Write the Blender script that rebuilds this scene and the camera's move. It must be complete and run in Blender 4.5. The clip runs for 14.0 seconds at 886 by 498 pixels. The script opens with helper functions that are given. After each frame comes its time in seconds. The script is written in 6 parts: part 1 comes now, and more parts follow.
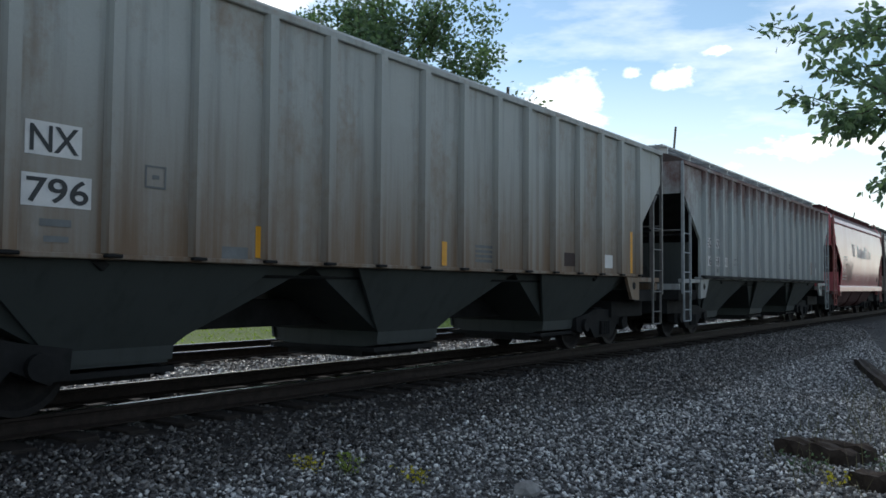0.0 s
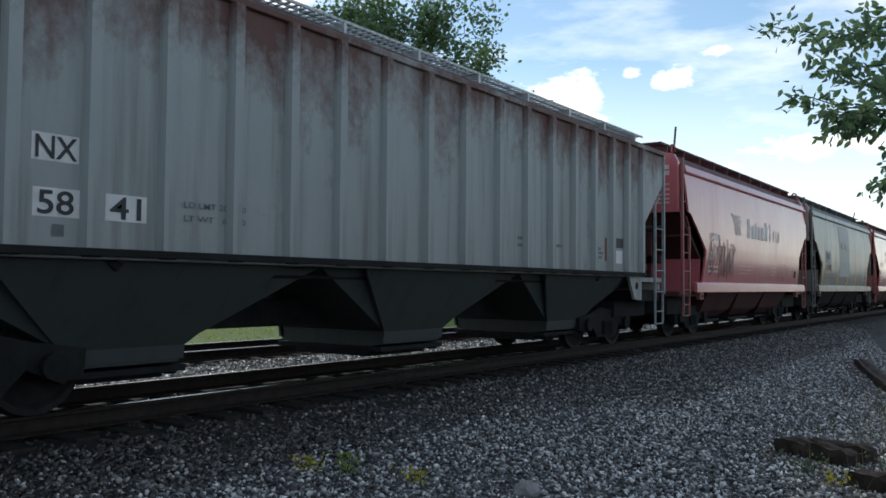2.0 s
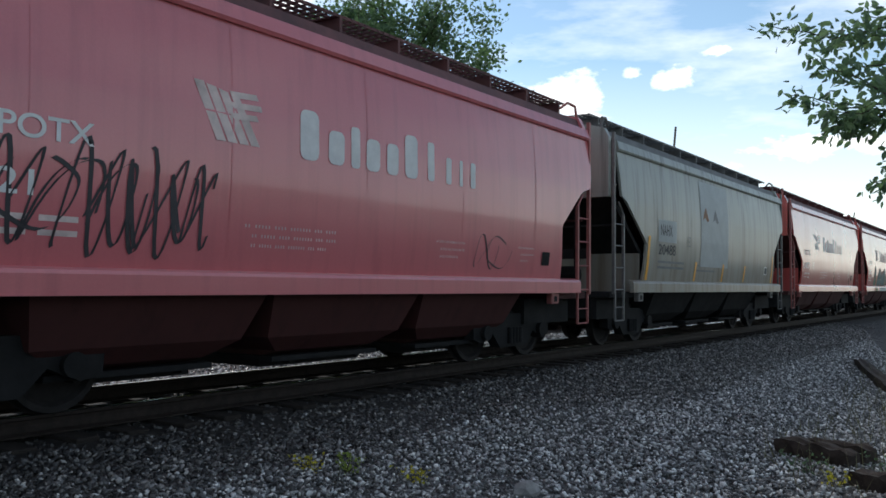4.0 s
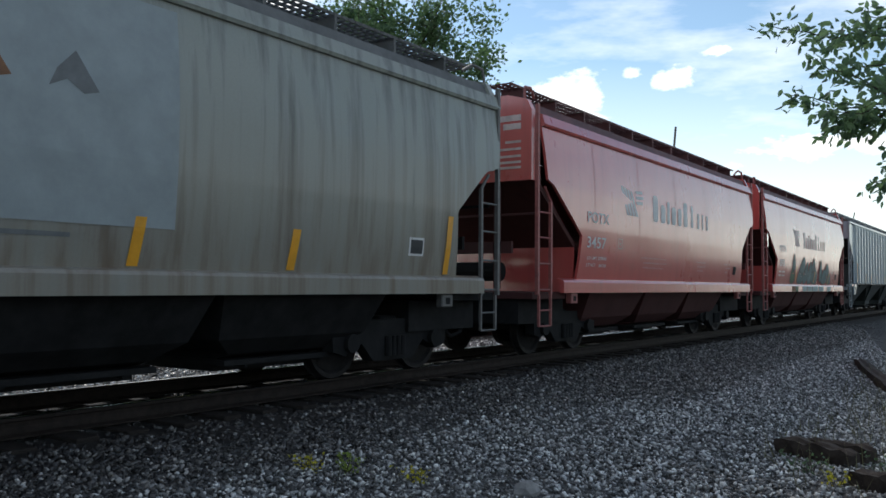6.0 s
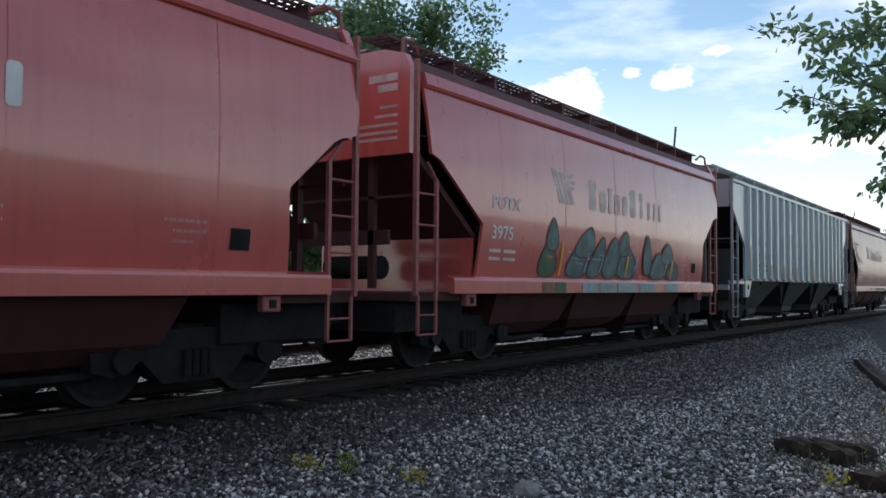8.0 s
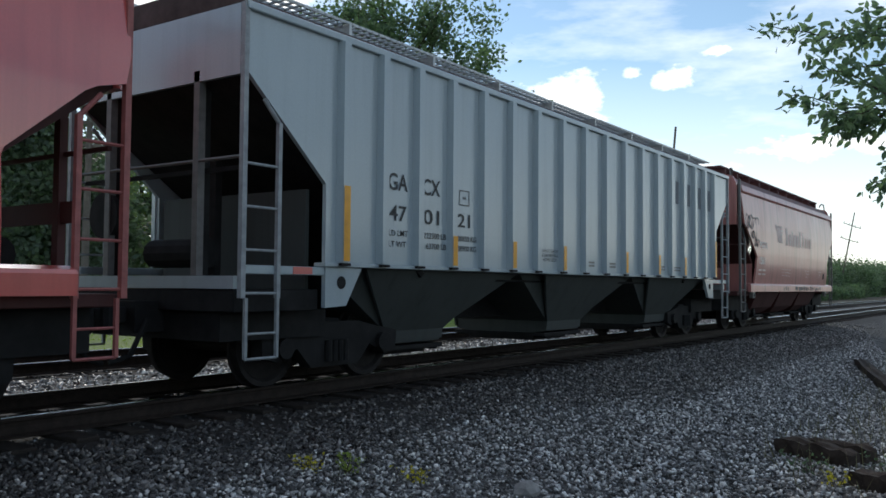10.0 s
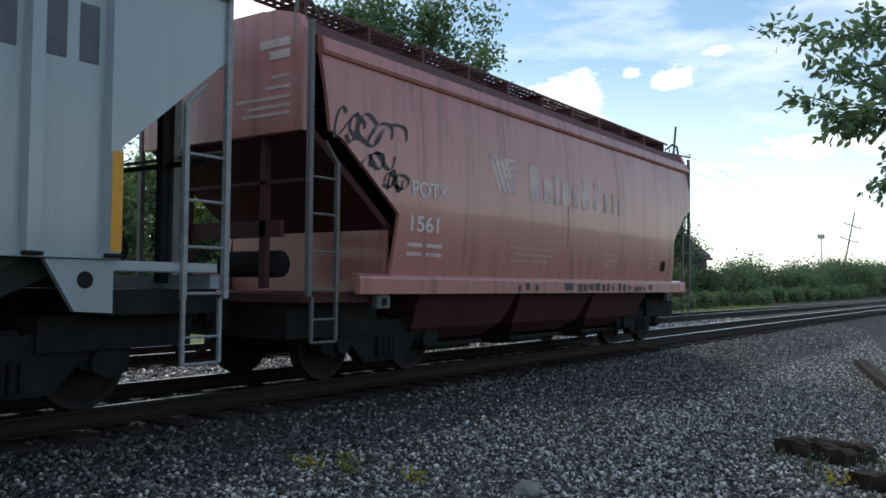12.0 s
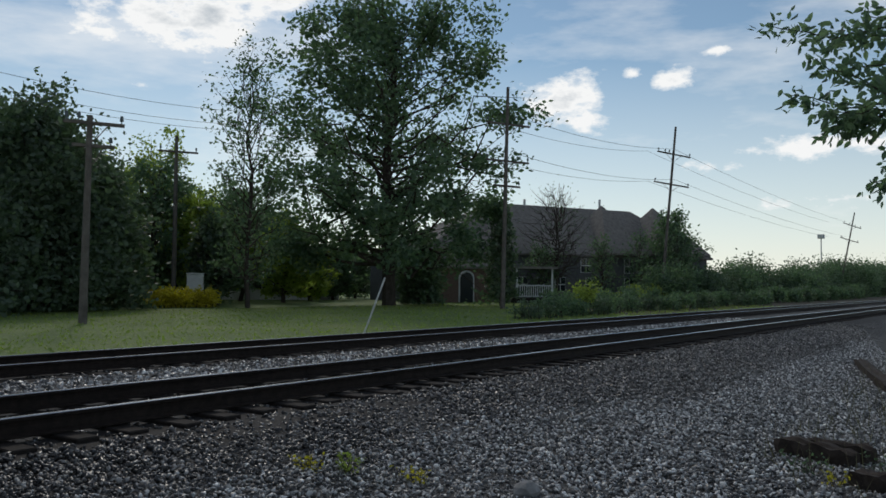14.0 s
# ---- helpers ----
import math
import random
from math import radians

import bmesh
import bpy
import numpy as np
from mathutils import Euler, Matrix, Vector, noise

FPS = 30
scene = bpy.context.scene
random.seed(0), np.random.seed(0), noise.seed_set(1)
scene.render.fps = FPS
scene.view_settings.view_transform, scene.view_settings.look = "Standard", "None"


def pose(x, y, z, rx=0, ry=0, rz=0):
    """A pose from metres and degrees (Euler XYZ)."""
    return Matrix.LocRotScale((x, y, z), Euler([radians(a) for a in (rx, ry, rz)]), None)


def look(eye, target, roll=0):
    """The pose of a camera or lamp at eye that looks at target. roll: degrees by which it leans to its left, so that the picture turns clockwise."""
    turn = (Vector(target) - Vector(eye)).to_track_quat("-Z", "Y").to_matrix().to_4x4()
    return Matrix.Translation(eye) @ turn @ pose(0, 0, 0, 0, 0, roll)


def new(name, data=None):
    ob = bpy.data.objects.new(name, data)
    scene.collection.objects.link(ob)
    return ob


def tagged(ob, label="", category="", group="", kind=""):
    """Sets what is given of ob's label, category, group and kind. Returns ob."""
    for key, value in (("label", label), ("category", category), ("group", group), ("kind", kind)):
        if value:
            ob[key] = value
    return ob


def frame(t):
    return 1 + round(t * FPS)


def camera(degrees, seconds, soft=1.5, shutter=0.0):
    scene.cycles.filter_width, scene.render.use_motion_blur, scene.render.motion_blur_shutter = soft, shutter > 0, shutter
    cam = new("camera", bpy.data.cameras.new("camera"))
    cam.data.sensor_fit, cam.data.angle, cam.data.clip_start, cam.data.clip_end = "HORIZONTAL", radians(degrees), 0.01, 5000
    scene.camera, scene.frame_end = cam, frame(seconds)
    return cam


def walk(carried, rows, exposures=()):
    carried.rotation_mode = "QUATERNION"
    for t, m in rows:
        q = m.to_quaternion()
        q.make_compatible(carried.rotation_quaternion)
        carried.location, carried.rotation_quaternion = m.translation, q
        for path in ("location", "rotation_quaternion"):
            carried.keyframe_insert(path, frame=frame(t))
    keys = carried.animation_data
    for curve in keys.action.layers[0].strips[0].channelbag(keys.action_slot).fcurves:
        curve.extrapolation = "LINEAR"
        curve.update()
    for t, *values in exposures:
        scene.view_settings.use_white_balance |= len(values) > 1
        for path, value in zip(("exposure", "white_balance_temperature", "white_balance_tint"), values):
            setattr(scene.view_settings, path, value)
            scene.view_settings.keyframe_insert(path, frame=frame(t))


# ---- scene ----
cam = camera(55.19, 14.0, soft=1.6)
EYE = Vector((0.0, 0.0, 1.194))
CAM_POSE = look(EYE, EYE + Vector((0.81825, 0.57324, 0.04322)), 0.434)
walk(cam, [(0.0, CAM_POSE), (14.0, CAM_POSE)], exposures=[(0.0, 0.84), (12.4, 0.84), (13.0, 0.62), (13.5, 0.16), (14.0, 0.05)])

# ---- world and sun ----
SUN_WAY = Vector((0.50, 0.62, 0.60)).normalized()


def node(nt, kind, **props):
    n = nt.nodes.new(kind)
    for k, v in props.items():
        n.inputs[k].default_value = v
    return n


def math_node(nt, op, a, b=None, clamp=False):
    n = nt.nodes.new("ShaderNodeMath")
    n.operation, n.use_clamp = op, clamp
    for i, v in enumerate((a, b)):
        if v is None:
            continue
        if isinstance(v, (int, float)):
            n.inputs[i].default_value = v
        else:
            nt.links.new(v, n.inputs[i])
    return n.outputs[0]


def build_world():
    w = bpy.data.worlds.new("sky")
    scene.world = w
    w.use_nodes = True
    nt = w.node_tree
    nt.nodes.clear()
    out = nt.nodes.new("ShaderNodeOutputWorld")
    bg = nt.nodes.new("ShaderNodeBackground")
    sky = nt.nodes.new("ShaderNodeTexSky")
    sky.sky_type = "NISHITA"
    sky.sun_disc = False
    sky.sun_elevation = math.asin(SUN_WAY.z)
    sky.sun_rotation = math.atan2(SUN_WAY.x, SUN_WAY.y)
    sky.air_density, sky.dust_density, sky.ozone_density = 1.0, 0.12, 1.6
    tc = nt.nodes.new("ShaderNodeTexCoord")
    # soft shapes of the cumulus clouds: way, width, strength, flatness
    clouds = [((0.588, 0.757, 0.296), 0.110, 1.15, 2.3), ((0.65, 0.70, 0.320), 0.075, 0.95, 2.0), ((0.520, 0.815, 0.275), 0.05, 0.80, 2.0),
              ((0.871, 0.440, 0.214), 0.060, 1.0, 1.6), ((0.885, 0.418, 0.190), 0.045, 0.75, 2.4), ((0.915, 0.329, 0.234), 0.030, 0.95, 2.0),
              ((0.897, 0.370, 0.240), 0.014, 0.9, 1.6), ((0.923, 0.285, 0.260), 0.022, 0.8, 3.2), ((0.965, 0.205, 0.152), 0.085, 0.85, 4.5),
              ((0.978, 0.140, 0.150), 0.070, 0.75, 4.0), ((0.945, 0.290, 0.135), 0.055, 0.55, 4.0), ((0.974, 0.190, 0.092), 0.10, 0.55, 6.0), ((0.567, 0.795, 0.216), 0.018, 0.6, 3.0)]
    warp = node(nt, "ShaderNodeTexNoise", Scale=27.0, Detail=8.0, Roughness=0.62)
    mp = nt.nodes.new("ShaderNodeVectorMath")
    mp.operation = "MULTIPLY"
    mp.inputs[1].default_value = (1, 1, 2.0)
    nt.links.new(tc.outputs["Generated"], mp.inputs[0])
    nt.links.new(mp.outputs[0], warp.inputs["Vector"])
    total = None
    for way, width, strength, flat in clouds:
        v = Vector(way).normalized()
        sub = nt.nodes.new("ShaderNodeVectorMath")
        sub.operation = "SUBTRACT"
        nt.links.new(tc.outputs["Generated"], sub.inputs[0])
        sub.inputs[1].default_value = v
        sc = nt.nodes.new("ShaderNodeVectorMath")
        sc.operation = "MULTIPLY"
        nt.links.new(sub.outputs[0], sc.inputs[0])
        sc.inputs[1].default_value = (1 / width, 1 / width, flat / width)
        ln = nt.nodes.new("ShaderNodeVectorMath")
        ln.operation = "LENGTH"
        nt.links.new(sc.outputs[0], ln.inputs[0])
        blob = math_node(nt, "MULTIPLY", math_node(nt, "SUBTRACT", 1.25, ln.outputs["Value"], True), strength)
        total = blob if total is None else math_node(nt, "MAXIMUM", total, blob)
    # thin high cloud and the scattered rest of the sky
    high = node(nt, "ShaderNodeTexNoise", Scale=3.2, Detail=6.0, Roughness=0.6)
    mh = nt.nodes.new("ShaderNodeVectorMath")
    mh.operation = "MULTIPLY"
    mh.inputs[1].default_value = (1, 1, 4.0)
    nt.links.new(tc.outputs["Generated"], mh.inputs[0])
    nt.links.new(mh.outputs[0], high.inputs["Vector"])
    wisps = math_node(nt, "MULTIPLY", math_node(nt, "SUBTRACT", high.outputs["Fac"], 0.46, True), 2.4, True)
    fray = node(nt, "ShaderNodeTexNoise", Scale=75.0, Detail=6.0, Roughness=0.7)
    nt.links.new(mp.outputs[0], fray.inputs["Vector"])
    edge = math_node(nt, "ADD", math_node(nt, "MULTIPLY", math_node(nt, "SUBTRACT", warp.outputs["Fac"], 0.5), 3.8),
                     math_node(nt, "MULTIPLY", math_node(nt, "SUBTRACT", fray.outputs["Fac"], 0.5), 0.75))
    dense = math_node(nt, "MULTIPLY", math_node(nt, "ADD", math_node(nt, "MULTIPLY", total, 1.7),
                                               math_node(nt, "SUBTRACT", edge, 0.50)), 1.05, True)
    dense = math_node(nt, "MULTIPLY", dense, math_node(nt, "MULTIPLY", total, 4.0, True))
    mask = math_node(nt, "MAXIMUM", dense, wisps)
    # haze whitens the sky towards the ground
    sep = nt.nodes.new("ShaderNodeSeparateXYZ")
    nt.links.new(tc.outputs["Generated"], sep.inputs[0])
    haze = nt.nodes.new("ShaderNodeMapRange")
    haze.inputs[1].default_value, haze.inputs[2].default_value = 0.0, 0.26
    haze.inputs[3].default_value, haze.inputs[4].default_value = 0.62, 0.0
    nt.links.new(sep.outputs["Z"], haze.inputs[0])
    mask = math_node(nt, "MAXIMUM", mask, haze.outputs[0])
    # the thick middle of a cloud is greyer than its rim
    core = nt.nodes.new("ShaderNodeMixRGB")
    core.inputs[1].default_value = (10.4, 10.5, 10.5, 1)
    core.inputs[2].default_value = (5.4, 6.0, 6.6, 1)
    thick = math_node(nt, "MULTIPLY", math_node(nt, "SUBTRACT", math_node(nt, "ADD", total, math_node(nt, "MULTIPLY", edge, 0.35)), 0.98, True), 2.2, True)
    nt.links.new(thick, core.inputs[0])
    mix = nt.nodes.new("ShaderNodeMixRGB")
    nt.links.new(mask, mix.inputs[0])
    tint = nt.nodes.new("ShaderNodeMixRGB")
    tint.blend_type = "MULTIPLY"
    tint.inputs[0].default_value = 1.0
    tint.inputs[2].default_value = (0.86, 0.90, 0.86, 1)
    nt.links.new(sky.outputs[0], tint.inputs[1])
    nt.links.new(tint.outputs[0], mix.inputs[1])
    nt.links.new(core.outputs[0], mix.inputs[2])
    nt.links.new(mix.outputs[0], bg.inputs["Color"])
    bg.inputs["Strength"].default_value = 0.085
    nt.links.new(bg.outputs[0], out.inputs[0])


build_world()
sun = new("sun", bpy.data.lights.new("sun", "SUN"))
sun.data.energy = 0.70
sun.data.angle = radians(10)
sun.data.color = (1.0, 0.94, 0.84)
sun.matrix_world = look(Vector((0, 0, 30)), Vector((0, 0, 30)) - SUN_WAY)


# ---- materials ----
def base_material(name, rough=0.6, metal=0.0):
    m = bpy.data.materials.new(name)
    m.use_nodes = True
    nt = m.node_tree
    b = nt.nodes["Principled BSDF"]
    b.inputs["Roughness"].default_value = rough
    b.inputs["Metallic"].default_value = metal
    return m, nt, b


def ramp(nt, fac, stops):
    r = nt.nodes.new("ShaderNodeValToRGB")
    els = r.color_ramp.elements
    while len(els) < len(stops):
        els.new(0.5)
    for e, (p, c) in zip(els, stops):
        e.position, e.color = p, (*c, 1) if len(c) == 3 else c
    nt.links.new(fac, r.inputs[0])
    return r.outputs[0]


def coords(nt, scale=(1, 1, 1)):
    tc = nt.nodes.new("ShaderNodeTexCoord")
    mp = nt.nodes.new("ShaderNodeMapping")
    mp.inputs["Scale"].default_value = scale
    nt.links.new(tc.outputs["Object"], mp.inputs["Vector"])
    return mp.outputs[0]


def noise_tex(nt, scale, detail=5.0, rough=0.6, stretch=(1, 1, 1)):
    n = node(nt, "ShaderNodeTexNoise", Scale=scale, Detail=detail, Roughness=rough)
    nt.links.new(coords(nt, stretch), n.inputs["Vector"])
    return n.outputs["Fac"]


def mix_rgb(nt, fac, a, b, mode="MIX"):
    n = nt.nodes.new("ShaderNodeMixRGB")
    n.blend_type = mode
    for i, v in enumerate((fac, a, b)):
        if isinstance(v, (int, float)):
            n.inputs[i].default_value = v
        elif isinstance(v, tuple):
            n.inputs[i].default_value = (*v, 1)
        else:
            nt.links.new(v, n.inputs[i])
    return n.outputs[0]


def bump(nt, b, height, strength=0.3, distance=0.02):
    n = node(nt, "ShaderNodeBump", Strength=strength, Distance=distance)
    nt.links.new(height, n.inputs["Height"])
    nt.links.new(n.outputs[0], b.inputs["Normal"])


def plain(name, color, rough=0.6, metal=0.0, vary=0.25, scale=6.0):
    m, nt, b = base_material(name, rough, metal)
    if rough >= 0.65:
        b.inputs["Specular IOR Level"].default_value = 0.15
    f = noise_tex(nt, scale, 6.0, 0.65)
    dark = tuple(c * (1 - vary) for c in color)
    lite = tuple(min(1, c * (1 + vary)) for c in color)
    nt.links.new(ramp(nt, f, [(0.3, dark), (0.7, lite)]), b.inputs["Base Color"])
    bump(nt, b, noise_tex(nt, scale * 6), 0.15, 0.01)
    return m


def car_paint(name, color, rust=0.3, rust_color=(0.16, 0.07, 0.04), streak=0.25, rough=0.45, fade=(0.8, 0.8, 0.8), low=0.0, high=0.0, coat=0.0, gloss=1.7):
    """Weathered paint: blotched fading, runs of dirt down the sheet, rust patches, and dust along the lower edge."""
    m, nt, b = base_material(name, rough)
    b.inputs["Coat Weight"].default_value = coat
    b.inputs["Coat Roughness"].default_value = 0.17
    b.inputs["Specular IOR Level"].default_value = 0.42
    b.inputs["Coat IOR"].default_value = gloss
    col = mix_rgb(nt, math_node(nt, "MULTIPLY", math_node(nt, "SUBTRACT", noise_tex(nt, 0.7, 4, 0.6), 0.45, True), 1.4, True),
                  color, tuple(c * f for c, f in zip(color, fade)))
    runs = noise_tex(nt, 1.0, 5.0, 0.6, (5.0, 5.0, 0.22))
    col = mix_rgb(nt, math_node(nt, "MULTIPLY", math_node(nt, "SUBTRACT", runs, 0.50, True), 5.0 * streak, True),
                  col, tuple(c * 0.42 for c in color))
    patch = math_node(nt, "MULTIPLY", noise_tex(nt, 0.75, 7.0, 0.7, (1, 1, 0.6)), 1.0)
    fine = noise_tex(nt, 7.0, 5.0, 0.7)
    amount = math_node(nt, "ADD", patch, math_node(nt, "MULTIPLY", math_node(nt, "SUBTRACT", fine, 0.5), 0.25))
    if high:
        sep = nt.nodes.new("ShaderNodeSeparateXYZ")
        nt.links.new(coords(nt), sep.inputs[0])
        grad = nt.nodes.new("ShaderNodeMapRange")
        grad.inputs[1].default_value, grad.inputs[2].default_value = 2.6, 4.1
        grad.inputs[3].default_value, grad.inputs[4].default_value = -high * 0.4, high
        nt.links.new(sep.outputs["Z"], grad.inputs[0])
        amount = math_node(nt, "ADD", amount, grad.outputs[0])
    col = mix_rgb(nt, math_node(nt, "MULTIPLY", math_node(nt, "SUBTRACT", amount, 0.66 - 0.2 * rust, True), 5.0 * rust, True), col, rust_color)
    if low:
        sep = nt.nodes.new("ShaderNodeSeparateXYZ")
        nt.links.new(coords(nt), sep.inputs[0])
        grad = nt.nodes.new("ShaderNodeMapRange")
        grad.inputs[1].default_value, grad.inputs[2].default_value = 3.3, 1.3
        nt.links.new(sep.outputs["Z"], grad.inputs[0])
        splash = math_node(nt, "MULTIPLY", grad.outputs[0], math_node(nt, "MULTIPLY", runs, 1.7 * low), True)
        col = mix_rgb(nt, splash, col, (0.20, 0.13, 0.08))
    speck = noise_tex(nt, 40.0, 3.0, 0.6)
    col = mix_rgb(nt, 0.10, col, ramp(nt, speck, [(0.3, (0.35, 0.35, 0.35)), (0.7, (0.65, 0.65, 0.65))]), "OVERLAY")
    nt.links.new(col, b.inputs["Base Color"])
    rr = nt.nodes.new("ShaderNodeMapRange")
    rr.inputs[3].default_value, rr.inputs[4].default_value = rough - 0.08, rough + 0.25
    nt.links.new(patch, rr.inputs[0])
    nt.links.new(rr.outputs[0], b.inputs["Roughness"])
    bump(nt, b, noise_tex(nt, 1.3, 2.0, 0.45), 0.35, 0.04)
    return m


M_GREY_A = car_paint("dull_grey_paint", (0.42, 0.435, 0.415), 0.75, (0.25, 0.165, 0.10), 0.55, 0.50, (0.75, 0.70, 0.64), 1.1)
M_GREY_B = car_paint("pale_grey_paint", (0.40, 0.425, 0.42), 0.80, (0.14, 0.07, 0.06), 0.60, 0.50, (0.72, 0.74, 0.75), 0.25, 0.24)
M_GREY_D = car_paint("olive_grey_paint", (0.32, 0.33, 0.29), 0.2, (0.20, 0.14, 0.09), 0.8, 0.40, (0.85, 0.95, 1.05), 0.6, 0.0, 0.3)
M_GREY_G = car_paint("clean_grey_paint", (0.36, 0.425, 0.455), 0.05, (0.2, 0.16, 0.12), 0.16, 0.34, (0.82, 0.86, 0.90), 0.0, 0.0, 0.8)
M_RED_C = car_paint("faded_red_paint", (0.62, 0.15, 0.165), 0.10, (0.25, 0.06, 0.05), 0.20, 0.26, (1.1, 1.15, 1.15), 0.0, 0.0, 0.75, 1.75)
M_RED_E = car_paint("brick_red_paint", (0.62, 0.105, 0.092), 0.10, (0.22, 0.05, 0.04), 0.20, 0.22, (1.05, 1.15, 1.2), 0.0, 0.0, 0.9, 1.9)
M_RED_H = car_paint("brown_red_paint", (0.53, 0.205, 0.178), 0.25, (0.20, 0.09, 0.06), 0.60, 0.36, (1.05, 1.15, 1.2), 0.0, 0.0, 0.5, 1.85)
# Serves sooty running gear, and shade coloured into end recesses and holes.
M_DARK = plain("sooty_shaded_steel", (0.020, 0.0195, 0.0195), 0.75, 0.0, 0.4, 3.0)
# Dark copies of the car paints; shade below and at car ends coloured in.
M_HOP_GREY = car_paint("shaded_hopper_grey", (0.056, 0.063, 0.060), 0.2, (0.03, 0.022, 0.016), 0.4, 0.6, (0.7, 0.7, 0.7), 0.0)
M_HOP_RED = car_paint("shaded_hopper_red", (0.075, 0.022, 0.020), 0.2, (0.025, 0.014, 0.012), 0.4, 0.6, (0.7, 0.7, 0.7), 0.0)
M_WHEEL = plain("wheel_steel", (0.024, 0.021, 0.020), 0.65, 0.1, 0.4, 5.0)
M_LADDER_GREY = plain("grey_ladder_paint", (0.29, 0.31, 0.32), 0.5, 0.0, 0.25, 9.0)
M_LADDER_RED = plain("red_ladder_paint", (0.33, 0.10, 0.09), 0.5, 0.0, 0.25, 9.0)
M_LADDER_DIM = plain("dull_ladder_paint", (0.14, 0.132, 0.125), 0.5, 0.0, 0.25, 9.0)
M_ROOF = plain("roof_dirt", (0.075, 0.055, 0.050), 0.7, 0.0, 0.4, 2.0)
M_ROOF_RED = plain("dull_red_roof", (0.11, 0.036, 0.034), 0.6, 0.0, 0.4, 2.0)
M_ROOF_GREY = plain("dull_grey_roof", (0.11, 0.11, 0.105), 0.6, 0.0, 0.4, 2.0)
M_GALV = plain("galvanised_grating", (0.45, 0.46, 0.46), 0.4, 0.7, 0.2, 9.0)
M_WHITE = plain("white_lettering", (0.72, 0.70, 0.68), 0.5, 0.0, 0.12, 5.0)
M_WORN_WHITE = plain("worn_white_lettering", (0.66, 0.52, 0.48), 0.5, 0.0, 0.35, 3.0)
M_BLACK = plain("black_lettering", (0.025, 0.027, 0.03), 0.5, 0.0, 0.2, 5.0)
M_FAINT = plain("faint_lettering", (0.16, 0.165, 0.165), 0.6, 0.0, 0.2, 5.0)
M_SLATE = plain("slate_lettering", (0.10, 0.12, 0.14), 0.5, 0.0, 0.2, 5.0)
M_YELLOW = plain("yellow_reflector", (0.80, 0.36, 0.02), 0.35, 0.0, 0.12, 6.0)
M_ORANGE = plain("orange_primer", (0.24, 0.11, 0.05), 0.6, 0.0, 0.3, 6.0)
M_TEAL = plain("teal_spray_paint", (0.085, 0.145, 0.145), 0.5, 0.0, 0.5, 4.0)
M_PALE_TEAL = plain("pale_teal_spray_paint", (0.27, 0.34, 0.34), 0.5, 0.0, 0.3, 4.0)
M_GREEN = plain("green_spray_paint", (0.045, 0.095, 0.045), 0.5, 0.0, 0.4, 4.0)
M_SPRAY = plain("black_spray_paint", (0.03, 0.025, 0.03), 0.5, 0.0, 0.3, 4.0)
M_PATCH = plain("paint_patch", (0.30, 0.335, 0.34), 0.45, 0.0, 0.12, 3.0)
M_RAILTOP = plain("worn_rail_steel", (0.55, 0.55, 0.56), 0.22, 1.0, 0.15, 20.0)
M_RAIL = plain("rusty_rail_steel", (0.030, 0.022, 0.018), 0.7, 0.2, 0.4, 12.0)
M_TIE = plain("creosoted_timber", (0.032, 0.026, 0.022), 0.85, 0.0, 0.5, 5.0)
M_POLE = plain("weathered_pole_wood", (0.15, 0.13, 0.115), 0.85, 0.0, 0.35, 2.5)
M_WIRE = plain("wire", (0.03, 0.03, 0.03), 0.6, 0.0, 0.1, 5.0)
M_INSULATOR = plain("insulator_glass", (0.10, 0.12, 0.12), 0.25, 0.0, 0.1, 5.0)
M_BARK = plain("bark", (0.075, 0.06, 0.05), 0.9, 0.0, 0.45, 4.0)
M_SHINGLE = plain("brown_shingles", (0.21, 0.19, 0.17), 0.85, 0.0, 0.3, 3.0)
M_SIDING = plain("grey_siding", (0.13, 0.13, 0.135), 0.7, 0.0, 0.15, 1.5)
M_BRICK = plain("brown_brick", (0.16, 0.11, 0.09), 0.85, 0.0, 0.3, 8.0)
M_TRIM = plain("white_trim", (0.62, 0.62, 0.62), 0.6, 0.0, 0.1, 3.0)
M_PANE = plain("dark_window_glass", (0.03, 0.035, 0.04), 0.08, 0.0, 0.2, 0.6)
M_PVC = plain("pale_marker_plastic", (0.62, 0.62, 0.58), 0.5, 0.0, 0.15, 4.0)


def stone_material(name, lo, mid, hi):
    m, nt, b = base_material(name, 0.34)
    geo = nt.nodes.new("ShaderNodeNewGeometry")
    # tones spread wide per stone; the palest imitate sun glints
    col = ramp(nt, geo.outputs["Random Per Island"], [(0.0, lo), (0.55, mid), (0.9, hi), (1.0, tuple(c * 1.5 for c in hi))])
    col = mix_rgb(nt, 0.5, col, ramp(nt, noise_tex(nt, 30.0), [(0.3, (0.3, 0.3, 0.3)), (0.7, (0.7, 0.7, 0.7))]), "OVERLAY")
    nt.links.new(col, b.inputs["Base Color"])
    bump(nt, b, noise_tex(nt, 60.0), 0.4, 0.01)
    return m


M_STONE = stone_material("crushed_stone", (0.030, 0.029, 0.027), (0.185, 0.177, 0.168), (0.68, 0.66, 0.63))
# Brown grime tint, darkened further for the slope turned from the sun.
M_STONE_SLOPE = stone_material("brown_shaded_stone", (0.018, 0.016, 0.014), (0.088, 0.079, 0.071), (0.34, 0.315, 0.29))
M_STONE_OILY = stone_material("oily_stone", (0.015, 0.013, 0.012), (0.04, 0.035, 0.032), (0.12, 0.11, 0.10))


